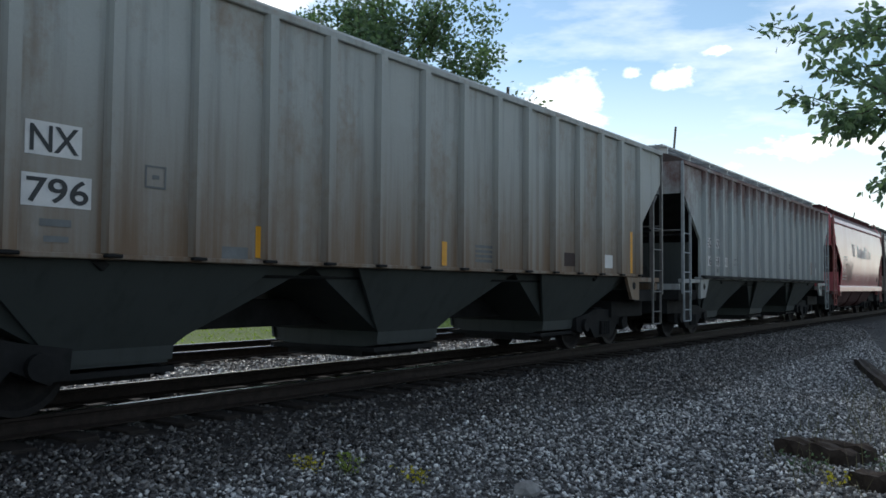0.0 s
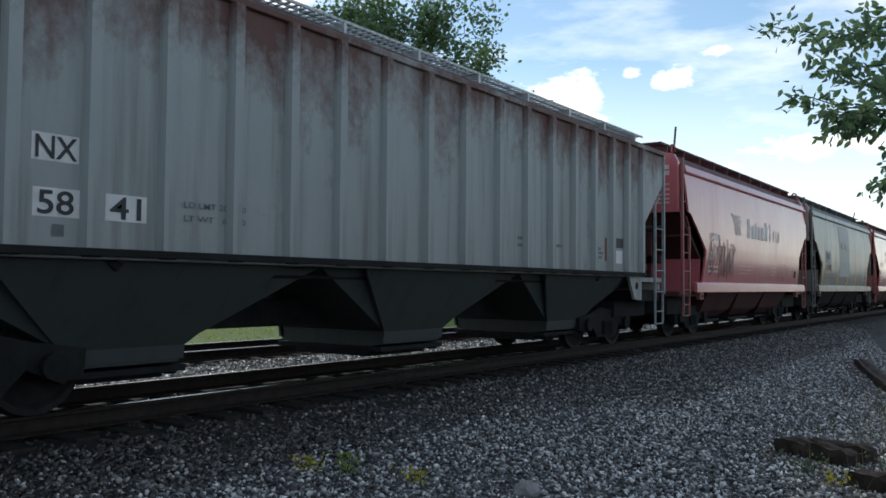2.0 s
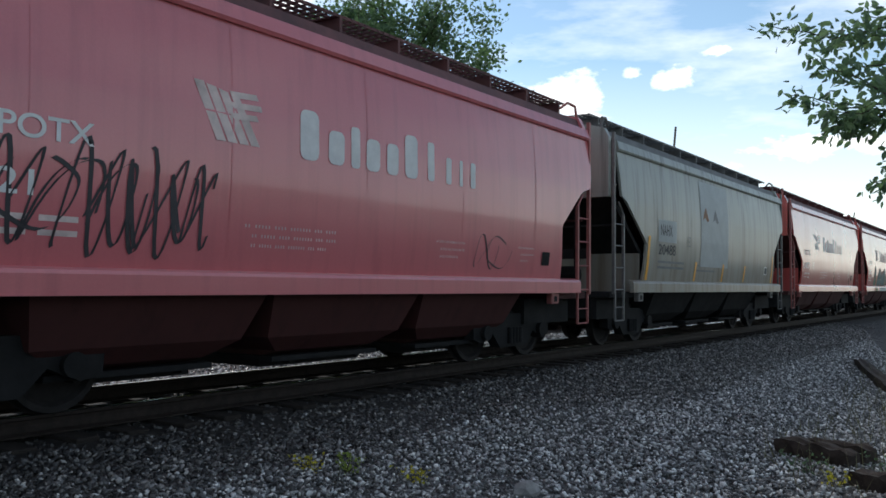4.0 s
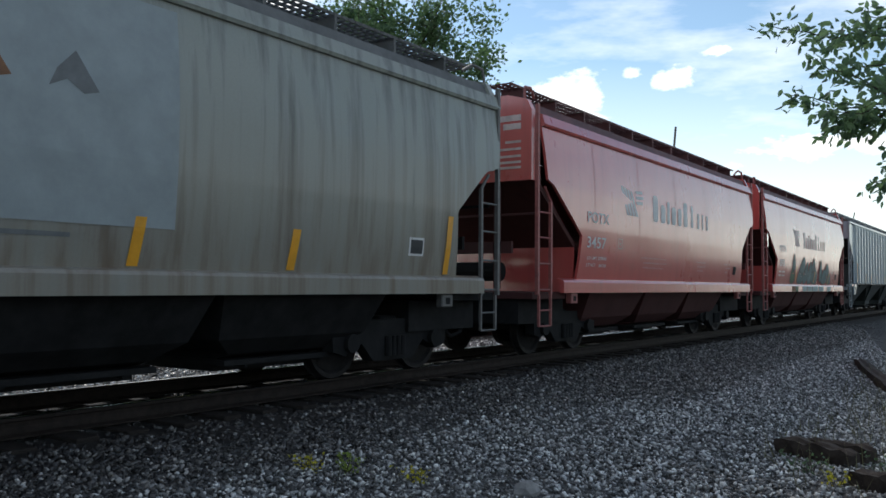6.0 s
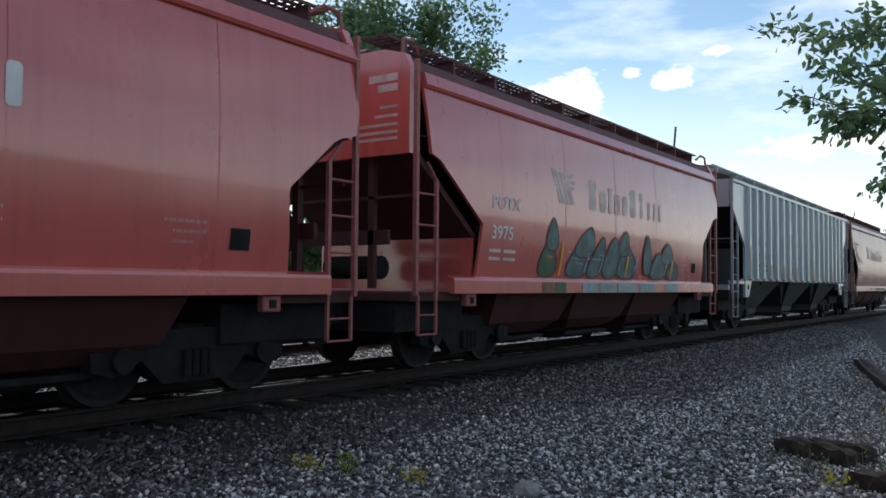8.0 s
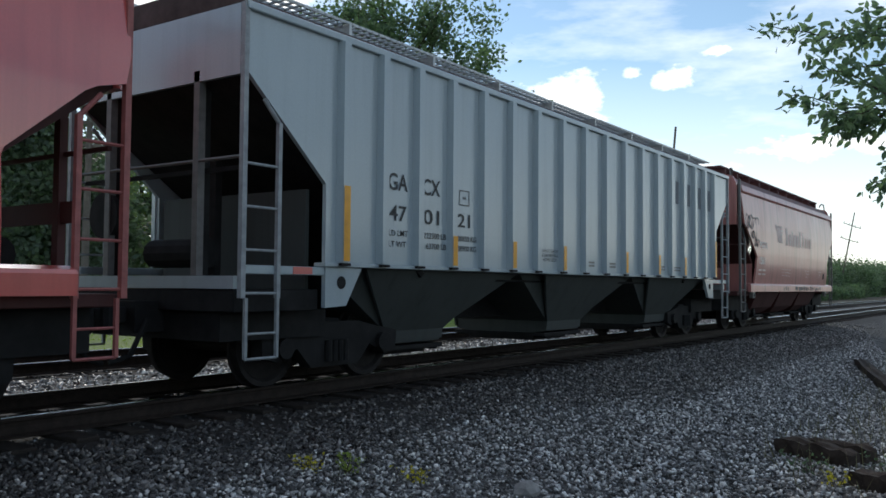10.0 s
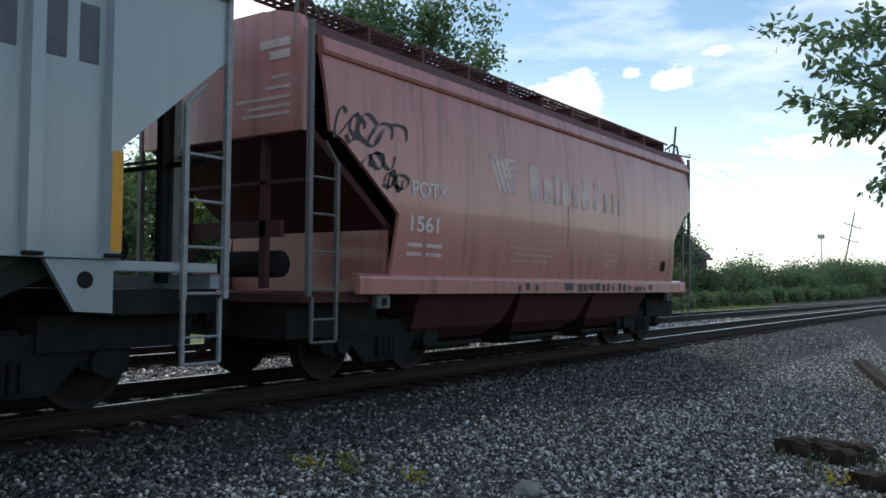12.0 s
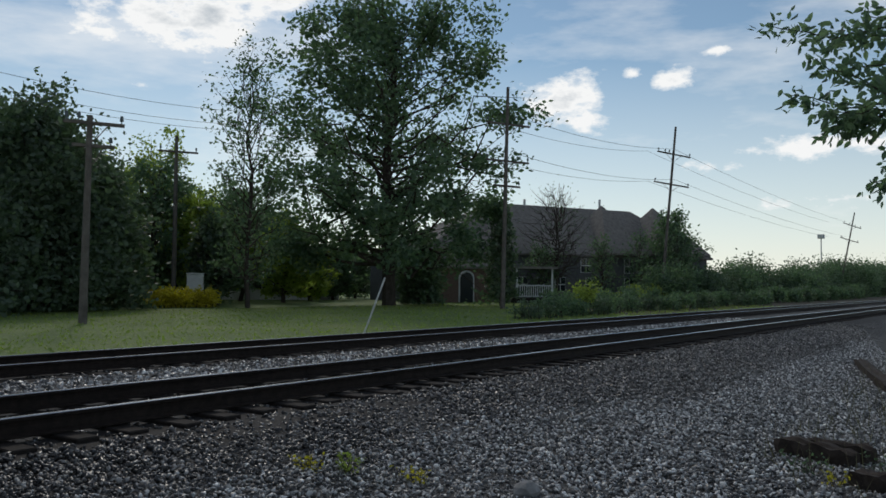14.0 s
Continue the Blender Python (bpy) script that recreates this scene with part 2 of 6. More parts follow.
def gravel_material(name="ballast_bed", tone=0.55):
    m, nt, b = base_material(name, 0.85)
    v = node(nt, "ShaderNodeTexVoronoi", Scale=22.0)
    nt.links.new(coords(nt), v.inputs["Vector"])
    # tone darkens the bed, so shade between loose stones is in the colour
    col = ramp(nt, v.outputs["Color"], [(p, tuple(k * tone for k in c)) for p, c in ((0.1, (0.038, 0.035, 0.031)), (0.55, (0.105, 0.098, 0.09)), (0.95, (0.28, 0.268, 0.25)))])
    col = mix_rgb(nt, math_node(nt, "MULTIPLY", math_node(nt, "SUBTRACT", noise_tex(nt, 0.35, 4), 0.5, True), 2.0, True), col, (0.055, 0.05, 0.046))
    nt.links.new(col, b.inputs["Base Color"])
    bump(nt, b, v.outputs["Distance"], 0.9, 0.04)
    return m


def grass_material():
    m, nt, b = base_material("lawn_grass", 0.85)
    col = ramp(nt, noise_tex(nt, 0.25, 6, 0.65), [(0.3, (0.105, 0.155, 0.03)), (0.55, (0.15, 0.205, 0.042)), (0.8, (0.21, 0.235, 0.066))])
    col = mix_rgb(nt, 0.6, col, ramp(nt, noise_tex(nt, 9.0, 5), [(0.3, (0.3, 0.3, 0.3)), (0.7, (0.72, 0.72, 0.72))]), "OVERLAY")
    nt.links.new(col, b.inputs["Base Color"])
    bump(nt, b, noise_tex(nt, 14.0), 0.8, 0.06)
    return m


M_GRAVEL = gravel_material()
M_GRAVEL_SLOPE = gravel_material("shaded_ballast_bed", 0.30)
M_GRASS = grass_material()
M_OILY = plain("oily_ballast_bed", (0.034, 0.030, 0.027), 0.8, 0.0, 0.5, 9.0)
M_EARTH = plain("weedy_earth", (0.075, 0.066, 0.048), 0.9, 0.0, 0.5, 1.2)


def leaf_material(name, lo, hi, through_light=0.35):
    m, nt, b = base_material(name, 0.55)
    geo = nt.nodes.new("ShaderNodeNewGeometry")
    col = ramp(nt, geo.outputs["Random Per Island"], [(0.0, lo), (1.0, hi)])
    nt.links.new(col, b.inputs["Base Color"])
    tr = nt.nodes.new("ShaderNodeBsdfTranslucent")
    nt.links.new(mix_rgb(nt, 1.0, col, (1.3, 1.55, 0.85), "MULTIPLY"), tr.inputs["Color"])
    mx = nt.nodes.new("ShaderNodeMixShader")
    mx.inputs[0].default_value = through_light
    nt.links.new(b.outputs[0], mx.inputs[1])
    nt.links.new(tr.outputs[0], mx.inputs[2])
    nt.links.new(mx.outputs[0], nt.nodes["Material Output"].inputs[0])
    return m


M_LEAF = leaf_material("poplar_leaves", (0.075, 0.122, 0.084), (0.165, 0.225, 0.150), 0.52)
M_LEAF_DARK = leaf_material("dark_leaves", (0.072, 0.108, 0.074), (0.135, 0.180, 0.118), 0.42)
M_LEAF_FRESH = leaf_material("fresh_leaves", (0.20, 0.25, 0.06), (0.34, 0.38, 0.10), 0.55)
M_LEAF_YELLOW = leaf_material("yellow_leaves", (0.45, 0.36, 0.03), (0.62, 0.50, 0.05), 0.45)
M_LEAF_NEAR = leaf_material("near_leaves", (0.10, 0.155, 0.12), (0.20, 0.26, 0.20), 0.55)
M_TWIG = plain("twigs", (0.10, 0.085, 0.07), 0.9, 0.0, 0.3, 6.0)


# ---- mesh helpers ----
def mesh_object(name, verts, faces, material, parent=None, smooth=False):
    me = bpy.data.meshes.new(name)
    me.from_pydata([tuple(v) for v in verts], [], faces)
    me.materials.append(material)
    if smooth:
        me.polygons.foreach_set("use_smooth", [True] * len(me.polygons))
    me.update()
    ob = new(name, me)
    ob.parent = parent
    return ob


def part(name, bm, material, parent, label=""):
    me = bpy.data.meshes.new(name)
    bmesh.ops.recalc_face_normals(bm, faces=bm.faces[:])
    bm.to_mesh(me)
    bm.free()
    me.materials.append(material)
    ob = new(name, me)
    ob.parent = parent
    if label:
        ob["label"] = label
    return ob


def share(name, ob, parent, m=None):
    """Another object on the same mesh."""
    o = new(name, ob.data)
    o.parent = parent
    if m is not None:
        o.matrix_basis = m
    return o


def add_box(bm, x0, x1, y0, y1, z0, z1, bevel=0.0):
    geo = bmesh.ops.create_cube(bm, size=1.0)["verts"]
    for v in geo:
        v.co = Vector(((x0 + x1) / 2 + v.co.x * (x1 - x0), (y0 + y1) / 2 + v.co.y * (y1 - y0), (z0 + z1) / 2 + v.co.z * (z1 - z0)))
    if bevel:
        edges = list({e for v in geo for e in v.link_edges})
        bmesh.ops.bevel(bm, geom=edges, offset=bevel, segments=1, affect="EDGES")
    return bm


def box(*a, **k):
    return add_box(bmesh.new(), *a, **k)


def add_prism(bm, outline, y0, y1):
    """An outline of (x, z) given thickness from y0 to y1."""
    a = [bm.verts.new((x, y0, z)) for x, z in outline]
    b = [bm.verts.new((x, y1, z)) for x, z in outline]
    n = len(outline)
    bm.faces.new(a)
    bm.faces.new(b[::-1])
    for i in range(n):
        bm.faces.new((a[i], b[i], b[(i + 1) % n], a[(i + 1) % n]))
    return bm


def add_tube(bm, p, q, r, r2=None, n=8):
    p, q = Vector(p), Vector(q)
    r2 = r if r2 is None else r2
    d = (q - p).normalized()
    a = d.cross(Vector((0, 0, 1)) if abs(d.z) < 0.9 else Vector((1, 0, 0))).normalized()
    b = d.cross(a)
    lo = [bm.verts.new(p + (a * math.cos(t) + b * math.sin(t)) * r) for t in np.linspace(0, 2 * math.pi, n, False)]
    hi = [bm.verts.new(q + (a * math.cos(t) + b * math.sin(t)) * r2) for t in np.linspace(0, 2 * math.pi, n, False)]
    for i in range(n):
        bm.faces.new((lo[i], lo[(i + 1) % n], hi[(i + 1) % n], hi[i]))
    bm.faces.new(lo[::-1])
    bm.faces.new(hi)
    return bm


def loft_x(bm, profile, x0, x1):
    """A closed (y, z) profile drawn out along x."""
    a = [bm.verts.new((x0, y, z)) for y, z in profile]
    b = [bm.verts.new((x1, y, z)) for y, z in profile]
    n = len(profile)
    for i in range(n):
        bm.faces.new((a[i], a[(i + 1) % n], b[(i + 1) % n], b[i]))
    bm.faces.new(a[::-1])
    bm.faces.new(b)
    return bm


# ---- ground ----
def ground_height(y):
    ys = [-400, -2, 2.0, 3.6, 4.6, 6.2, 6.9, 9.2, 9.9, 10.6, 11.5, 14.6, 15.4, 17.0, 24.0, 60.0, 900]
    zs = [-0.62, -0.62, -0.64, -0.61, -0.57, -0.32, -0.24, -0.22, -0.26, -0.26, -0.22, -0.22, -0.34, -0.34, -0.22, -0.18, -0.18]
    return float(np.interp(y, ys, zs))


def build_ground():
    ys = [-400, -60, -20, -6] + list(np.arange(-2, 18.01, 0.25)) + [20, 24, 30, 40, 60, 120, 300, 900]
    xs = [-500, -100, -30] + list(np.arange(-8, 60, 0.5)) + list(np.arange(60, 200, 5)) + [200, 300, 500, 900, 1800]
    verts, faces, mats = [], [], []
    for x in xs:
        for y in ys:
            near = -8 <= x <= 60 and -2 < y < 6.8
            z = ground_height(y) + (0.035 * noise.noise((x * 0.7, y * 0.7, 0)) if near else 0)
            verts.append((x, y, z))
    n = len(ys)
    for i in range(len(xs) - 1):
        for j in range(n - 1):
            faces.append((i * n + j, i * n + n + j, i * n + n + j + 1, i * n + j + 1))
            yc = (ys[j] + ys[j + 1]) / 2
            xc = (xs[i] + xs[i + 1]) / 2
            # slope cells take a darker bed, with the slope's shade as colour
            on_slope = yc - float(np.interp(xc, [4.0, 10.5, 13.5, 40.0], [5.5, 5.4, 4.6, 4.8])) + 0.35 * noise.noise((xc * 0.45, yc * 0.8, 4.0)) > 0
            mats.append(2 if xc > 44 and 15.5 < yc < 27 else 4 if on_slope and yc < 6.2 else 3 if 6.2 < yc < 9.4 or 11.6 < yc < 14.6 else 0 if 0.5 < yc < 15.5 else (1 if yc > 15.5 else 2))
    ob = mesh_object("ground", verts, faces, M_GRAVEL, None, True)
    ob.data.materials.append(M_GRASS)
    ob.data.materials.append(M_EARTH)
    ob.data.materials.append(M_OILY)
    ob.data.materials.append(M_GRAVEL_SLOPE)
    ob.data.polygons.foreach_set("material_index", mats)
    tagged(ob, "grey crushed-stone ballast beside a mown green lawn", "ground", kind="structure")


build_ground()
RAIL_Y = (7.467, 8.972, 12.291, 13.796)
TRACK_Y = 8.2195


def build_rails():
    half = [(0.070, -0.186), (0.070, -0.172), (0.014, -0.150), (0.009, -0.09), (0.012, -0.045), (0.036, -0.036), (0.036, -0.006), (0.030, 0.0)]
    profile = [(-y, z) for y, z in half] + [(y, z) for y, z in reversed(half)]
    for k, name in enumerate(("track_near", "track_far")):
        track = new(name)
        tagged(track, "railway track of worn steel rails on dark timber ties", "railway track", kind="structure")
        for y in RAIL_Y[2 * k:2 * k + 2]:
            bm = loft_x(bmesh.new(), [(y + a, z) for a, z in profile], -60, 900)
            rail = part("rail", bm, M_RAIL, track, "rusty steel rail with a polished top")
            rail.data.materials.append(M_RAILTOP)
            for p in rail.data.polygons:
                if p.normal.z > 0.4 and p.center.z > -0.05:
                    p.material_index = 1
        tie = None
        yc = (RAIL_Y[2 * k] + RAIL_Y[2 * k + 1]) / 2
        for i in range(150):
            x = -6 + i * 0.55
            if tie is None:
                tie = part("tie", box(-0.115, 0.115, -1.25, 1.25, -0.38, -0.205, bevel=0.012), M_TIE, track)
                first = tie
            else:
                tie = share("tie", first, track)
            tie.matrix_basis = pose(x + random.uniform(-0.03, 0.03), yc + random.uniform(-0.07, 0.07), random.uniform(-0.012, 0.012), 0, 0, random.uniform(-1.5, 1.5))


build_rails()


# ---- hopper cars ----
S_A, S_B = 8.942, -0.022871


def travelled(t):
    return S_A * t + S_B * t * t


WHEEL_R = 0.457
MOVING = []
WHEELS = []


def side_y(z, smooth_side):
    """How far out the car's side stands at height z."""
    if not smooth_side:
        return 1.555
    return float(np.interp(z, [1.3, 1.7, 2.3, 2.9, 3.4, 3.86], [1.515, 1.565, 1.60, 1.60, 1.57, 1.52]))


def build_wheelset_master():
    bm = bmesh.new()
    for s in (-1, 1):
        y = s * 0.7525
        prof = [(0.10, 0.055), (0.16, 0.04), (0.36, 0.02), (0.40, 0.06), (WHEEL_R, 0.065), (WHEEL_R + 0.004, -0.045), (WHEEL_R + 0.027, -0.055), (WHEEL_R + 0.022, -0.075), (0.40, -0.075), (0.36, -0.03), (0.10, -0.05)]
        rings = []
        for rr, off in prof:
            rings.append([bm.verts.new((rr * math.cos(t), y + s * off, rr * math.sin(t))) for t in np.linspace(0, 2 * math.pi, 32, False)])
        for a, b in zip(rings, rings[1:]):
            for i in range(32):
                bm.faces.new((a[i], a[(i + 1) % 32], b[(i + 1) % 32], b[i]))
    add_tube(bm, (0, -1.05, 0), (0, 1.05, 0), 0.085, n=14)
    me = bpy.data.meshes.new("wheelset")
    bmesh.ops.recalc_face_normals(bm, faces=bm.faces[:])
    bm.to_mesh(me)
    bm.free()
    me.materials.append(M_WHEEL)
    return me


WHEELSET = build_wheelset_master()


def side_frame_mesh():
    outline = [(-1.22, 0.60), (-1.20, 0.36), (-0.98, 0.30), (-0.66, 0.44), (-0.42, 0.20), (0.42, 0.20), (0.66, 0.44), (0.98, 0.30),
               (1.20, 0.36), (1.22, 0.60), (0.70, 0.68), (0.45, 0.74), (-0.45, 0.74), (-0.70, 0.68)]
    bm = add_prism(bmesh.new(), outline, -0.09, 0.09)
    for x in (-0.89, 0.89):
        add_tube(bm, (x, -0.16, 0.457), (x, 0.16, 0.457), 0.12, n=14)
    for x in (-0.15, -0.05, 0.05, 0.15):
        add_tube(bm, (x, -0.12, 0.26), (x, -0.12, 0.52), 0.045, n=8)
    me = bpy.data.meshes.new("side_frame")
    bmesh.ops.recalc_face_normals(bm, faces=bm.faces[:])
    bm.to_mesh(me)
    bm.free()
    me.materials.append(M_DARK)
    return me


SIDE_FRAME = side_frame_mesh()


def add_truck(car, x):
    bolster = part("truck_bolster", box(x - 0.2, x + 0.2, -1.0, 1.0, 0.42, 0.78, bevel=0.03), M_DARK, car)
    for s in (-1, 1):
        f = new("side_frame", SIDE_FRAME)
        f.parent = car
        f.matrix_basis = pose(x, s * 1.0, 0, 0, 0, 0 if s < 0 else 180)
    for dx in (-0.89, 0.89):
        w = new("wheelset", WHEELSET)
        w.parent = car
        w.matrix_basis = pose(x + dx, 0, WHEEL_R)
        WHEELS.append((w, x + dx))
    shoe = bmesh.new()
    for dx in (-0.33, 0.33):
        add_box(shoe, x + dx - 0.05, x + dx + 0.05, -0.85, 0.85, 0.36, 0.48)
    part("brake_beam", shoe, M_DARK, car)


def add_ladder(car, x, y, width, z0, z1, material, step_low=0.56, along="x", post_top=None, rungs=None):
    """Two stiles and their rungs; the outer stile may run on to the roof."""
    bm = bmesh.new()
    d = Vector((1, 0, 0)) if along == "x" else Vector((0, 1, 0))
    p = Vector((x, y, 0))
    q = p + d * width
    up = Vector((0, 0, 1))
    top = post_top or z1
    add_box(bm, p.x - 0.03, p.x + 0.03, p.y - 0.03, p.y + 0.03, z0, top)
    add_box(bm, q.x - 0.025, q.x + 0.025, q.y - 0.025, q.y + 0.025, z0, z1 - 0.12)
    add_tube(bm, q + up * (z1 - 0.13), p + d * width * 0.55 + up * (z1 + 0.10), 0.024, n=6)
    if step_low:
        for e in (p + d * width * 0.12, q):
            add_box(bm, e.x - 0.018, e.x + 0.018, e.y - 0.018, e.y + 0.018, step_low, z0)
        add_tube(bm, p + d * width * 0.12 + up * step_low, q + up * step_low, 0.016, n=6)
        add_tube(bm, p + d * width * 0.12 + up * (step_low + 0.26), q + up * (step_low + 0.26), 0.014, n=6)
    ladder = part("ladder", bm, material, car)
    rung = None
    for z in (rungs or np.arange(z0 + 0.1, z1 - 0.2, 0.43)):
        if rung is None:
            b2 = add_tube(bmesh.new(), (0, 0, 0), d * width, 0.016, n=6)
            first = rung = part("rung", b2, material, ladder)
        else:
            rung = share("rung", first, ladder)
        rung.location = p + up * float(z)
    return ladder


def glyph_row(bm, x0, x1, z0, z1, pattern, smooth_side, side=-1, lift=0.006):
    """Plain blocks the size of letters. Pattern: | bar, o open block, t tall block, - low bar, space."""
    n = len(pattern)
    w = (x1 - x0) / n

    def quad(a, b, c, d):
        vs = []
        for x, z in ((a, c), (b, c), (b, d), (a, d)):
            vs.append(bm.verts.new((x, side * (side_y(z, smooth_side) + lift), z)))
        bm.faces.new(vs)
    for i, ch in enumerate(pattern):
        a, b = x0 + (i + 0.12) * w, x0 + (i + 0.88) * w
        top = z1 if ch in "|to" and ch != "s" else z1
        if ch == " ":
            continue
        if ch == "s":
            top = z0 + (z1 - z0) * 0.70
        h = top - z0
        st = min((b - a) * 0.28, h * 0.3)
        if ch == "-":
            quad(a - w * 0.12, b + w * 0.12, z0, z1)
        else:
            quad(a + (b - a) * 0.24, b - (b - a) * 0.24, z0, top)


def marking(car, rows, material, smooth_side, label, side=-1, lift=0.006):
    bm = bmesh.new()
    for x0, x1, z0, z1, pattern in rows:
        glyph_row(bm, x0, x1, z0, z1, pattern, smooth_side, side, lift)
    return tagged(part("marking", bm, material, car, label), kind="stuff")


def plate(car, name, x0, x1, z0, z1, material, smooth_side, label="", lift=0.004, lean=0.0):
    bm = bmesh.new()
    n = 14 if smooth_side else 1
    zs = np.linspace(z0, z1, n + 1)
    cols = []
    for x in (x0, x1):
        cols.append([bm.verts.new((x + lean * (z - z0) / (z1 - z0), -(side_y(z, smooth_side) + lift), z)) for z in zs])
    for i in range(n):
        bm.faces.new((cols[0][i], cols[1][i], cols[1][i + 1], cols[0][i + 1]))
    return part(name, bm, material, car, label)


def scrawl(car, seed, x0, x1, z0, z1, strokes, width, material, smooth_side, label, lift=0.009, slant=0.25):
    """Loops of sprayed line, as ribbons on the side sheet."""
    rng = random.Random(seed)
    for s in range(strokes):
        bm = bmesh.new()
        cx = x0 + (x1 - x0) * (s + 0.5) / strokes
        cz = (z0 + z1) / 2
        ax, az = (x1 - x0) / strokes * rng.uniform(0.4, 0.9), (z1 - z0) * rng.uniform(0.25, 0.5)
        ph, k = rng.uniform(0, 6.28), rng.choice((1, 1.5, 2))
        last = None
        for t in np.linspace(0, 1, 26):
            a = t * 6.28 * rng.choice((1.0,)) * 0.9 + ph
            x = cx + ax * math.cos(a) * 1.5 + ax * (t - 0.5) * 0.7 + slant * az * math.sin(a * k)
            z = min(z1, max(z0, cz + az * math.sin(a * k) + 0.12 * az * math.cos(3 * a)))
            w = width * (0.6 + 0.5 * abs(math.sin(a)))
            y = -(side_y(z, smooth_side) + lift)
            cur = (bm.verts.new((x - w, y, z - w * 0.6)), bm.verts.new((x + w, y, z + w * 0.6)))
            if last:
                bm.faces.new((last[0], last[1], cur[1], cur[0]))
            last = cur
        part("graffiti_stroke", bm, material, car, label)


def ribbed_car(name, x_front, length, rib_gap, rib_places, paint, ladder_mat, label):
    L = length
    car = new(name)
    tagged(car, label, "freight car", "train cars")
    cut = 1.25
    outline = [(0.0, 4.13), (0.0, 3.45), (cut, 2.35), (cut, 1.45), (L - cut, 1.45), (L - cut, 2.35), (L, 3.45), (L, 4.13)]
    for s in (-1, 1):
        part("side_sheet", add_prism(bmesh.new(), outline, s * 1.50, s * 1.555), paint, car)
        chord = bmesh.new()
        add_box(chord, 0, L, min(s * 1.556, s * 1.61), max(s * 1.556, s * 1.61), 4.05, 4.135, bevel=0.01)
        part("top_chord", chord, paint, car)
        sill = bmesh.new()
        add_box(sill, cut - 0.05, L - cut + 0.05, min(s * 1.42, s * 1.60), max(s * 1.42, s * 1.60), 1.40, 1.448, bevel=0.008)
        part("side_sill", sill, paint, car)
        rib = foot = None
        for x in rib_places:
            if rib is None:
                bm = bmesh.new()
                prof = [(-0.075, -0.0), (-0.058, -0.095), (0.058, -0.095), (0.075, -0.0)]
                lo = [bm.verts.new((a, b, 1.452)) for a, b in prof]
                hi = [bm.verts.new((a, b, 4.048)) for a, b in prof]
                for i in range(4):
                    bm.faces.new((lo[i], lo[(i + 1) % 4], hi[(i + 1) % 4], hi[i]))
                bm.faces.new(lo[::-1])
                bm.faces.new(hi)
                first = rib = part("rib", bm, paint, car)
            else:
                rib = share("rib", first, car)
            rib.matrix_basis = pose(x if s < 0 else L - x, s * 1.556, 0, 0, 0, 0 if s < 0 else 180)
            if foot is None:
                foot = first_foot = part("rib_foot", box(-0.085, 0.085, -0.105, -0.048, 1.415, 1.447, bevel=0.008), M_DARK, car, "dark foot of a rib")
            else:
                foot = share("rib_foot", first_foot, car)
            foot.matrix_basis = rib.matrix_basis.copy()
        # bolster bracket; its round jacking hole is a dark disc, the hole's shade as colour
        for x in (cut + 0.02, L - cut - 0.02):
            d = 1 if x < L / 2 else -1
            bm = add_prism(bmesh.new(), [(x - d * 0.02, 1.396), (x + d * 0.62, 1.396), (x + d * 0.34, 0.95), (x - d * 0.02, 0.93)], s * 1.50, s * 1.56)
            br = part("bolster_bracket", bm, paint, car)
            hole = add_tube(bmesh.new(), (x + d * 0.25, s * 1.561, 1.22), (x + d * 0.25, s * 1.566, 1.22), 0.075, n=18)
            part("jack_hole", hole, M_DARK, br, "dark disc drawn for the round jacking hole")
            sh = box(min(x, x - d * 1.2), max(x, x - d * 1.2), min(s * 1.42, s * 1.54), max(s * 1.42, s * 1.54), 1.30, 1.395, bevel=0.01)
            part("end_side_sill", sh, paint, car)
    roof = [(-1.555, 4.137), (-1.50, 4.20), (-1.15, 4.33), (-0.55, 4.42), (0.55, 4.42), (1.15, 4.33), (1.50, 4.20), (1.555, 4.137)]
    part("roof", loft_x(bmesh.new(), roof, 0.0, L), M_ROOF if paint is not M_GREY_A else paint, car, "dirty curved roof")
    hatch = bmesh.new()
    x = 0.9
    while x < L - 1.2:
        add_box(hatch, x, x + 1.5, -0.36, 0.36, 4.425, 4.54, bevel=0.03)
        x += 1.62
    part("hatch_cover", hatch, M_ROOF, car)
    for s in (() if paint is M_GREY_A else (-1, 1)):
        board = bmesh.new()
        for k in range(4):
            yy = s * (0.62 + 0.15 * k)
            add_box(board, -0.05, L + 0.05, yy - 0.012, yy + 0.012, 4.52, 4.555)
        x = 0.0
        while x < L:
            add_box(board, x, x + 0.03, min(s * 0.60, s * 1.09), max(s * 0.60, s * 1.09), 4.53, 4.55)
            x += 0.13
        x = 0.3
        while x < L:
            add_box(board, x, x + 0.05, min(s * 0.62, s * 1.09), max(s * 0.62, s * 1.09), 4.37, 4.53)
            x += rib_gap * 2
        part("running_board", board, M_GALV, car, "galvanised grated roof walkway")
    for x, d in ((0.0, 1), (L, -1)):
        part("end_sheet", box(min(x, x + d * 0.05), max(x, x + d * 0.05), -1.49, 1.49, 3.38, 4.13), paint, car)
        # the dark colour of sheet and frame stands for shade beneath the hood
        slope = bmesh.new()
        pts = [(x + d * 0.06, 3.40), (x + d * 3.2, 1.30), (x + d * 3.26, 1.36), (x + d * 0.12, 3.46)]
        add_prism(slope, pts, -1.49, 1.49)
        part("slope_sheet", slope, M_DARK, car, "sloping end sheet coloured dark for the shade under the hood")
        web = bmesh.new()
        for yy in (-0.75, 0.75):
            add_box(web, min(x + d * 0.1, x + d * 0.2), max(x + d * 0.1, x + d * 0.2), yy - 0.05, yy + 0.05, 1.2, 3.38)
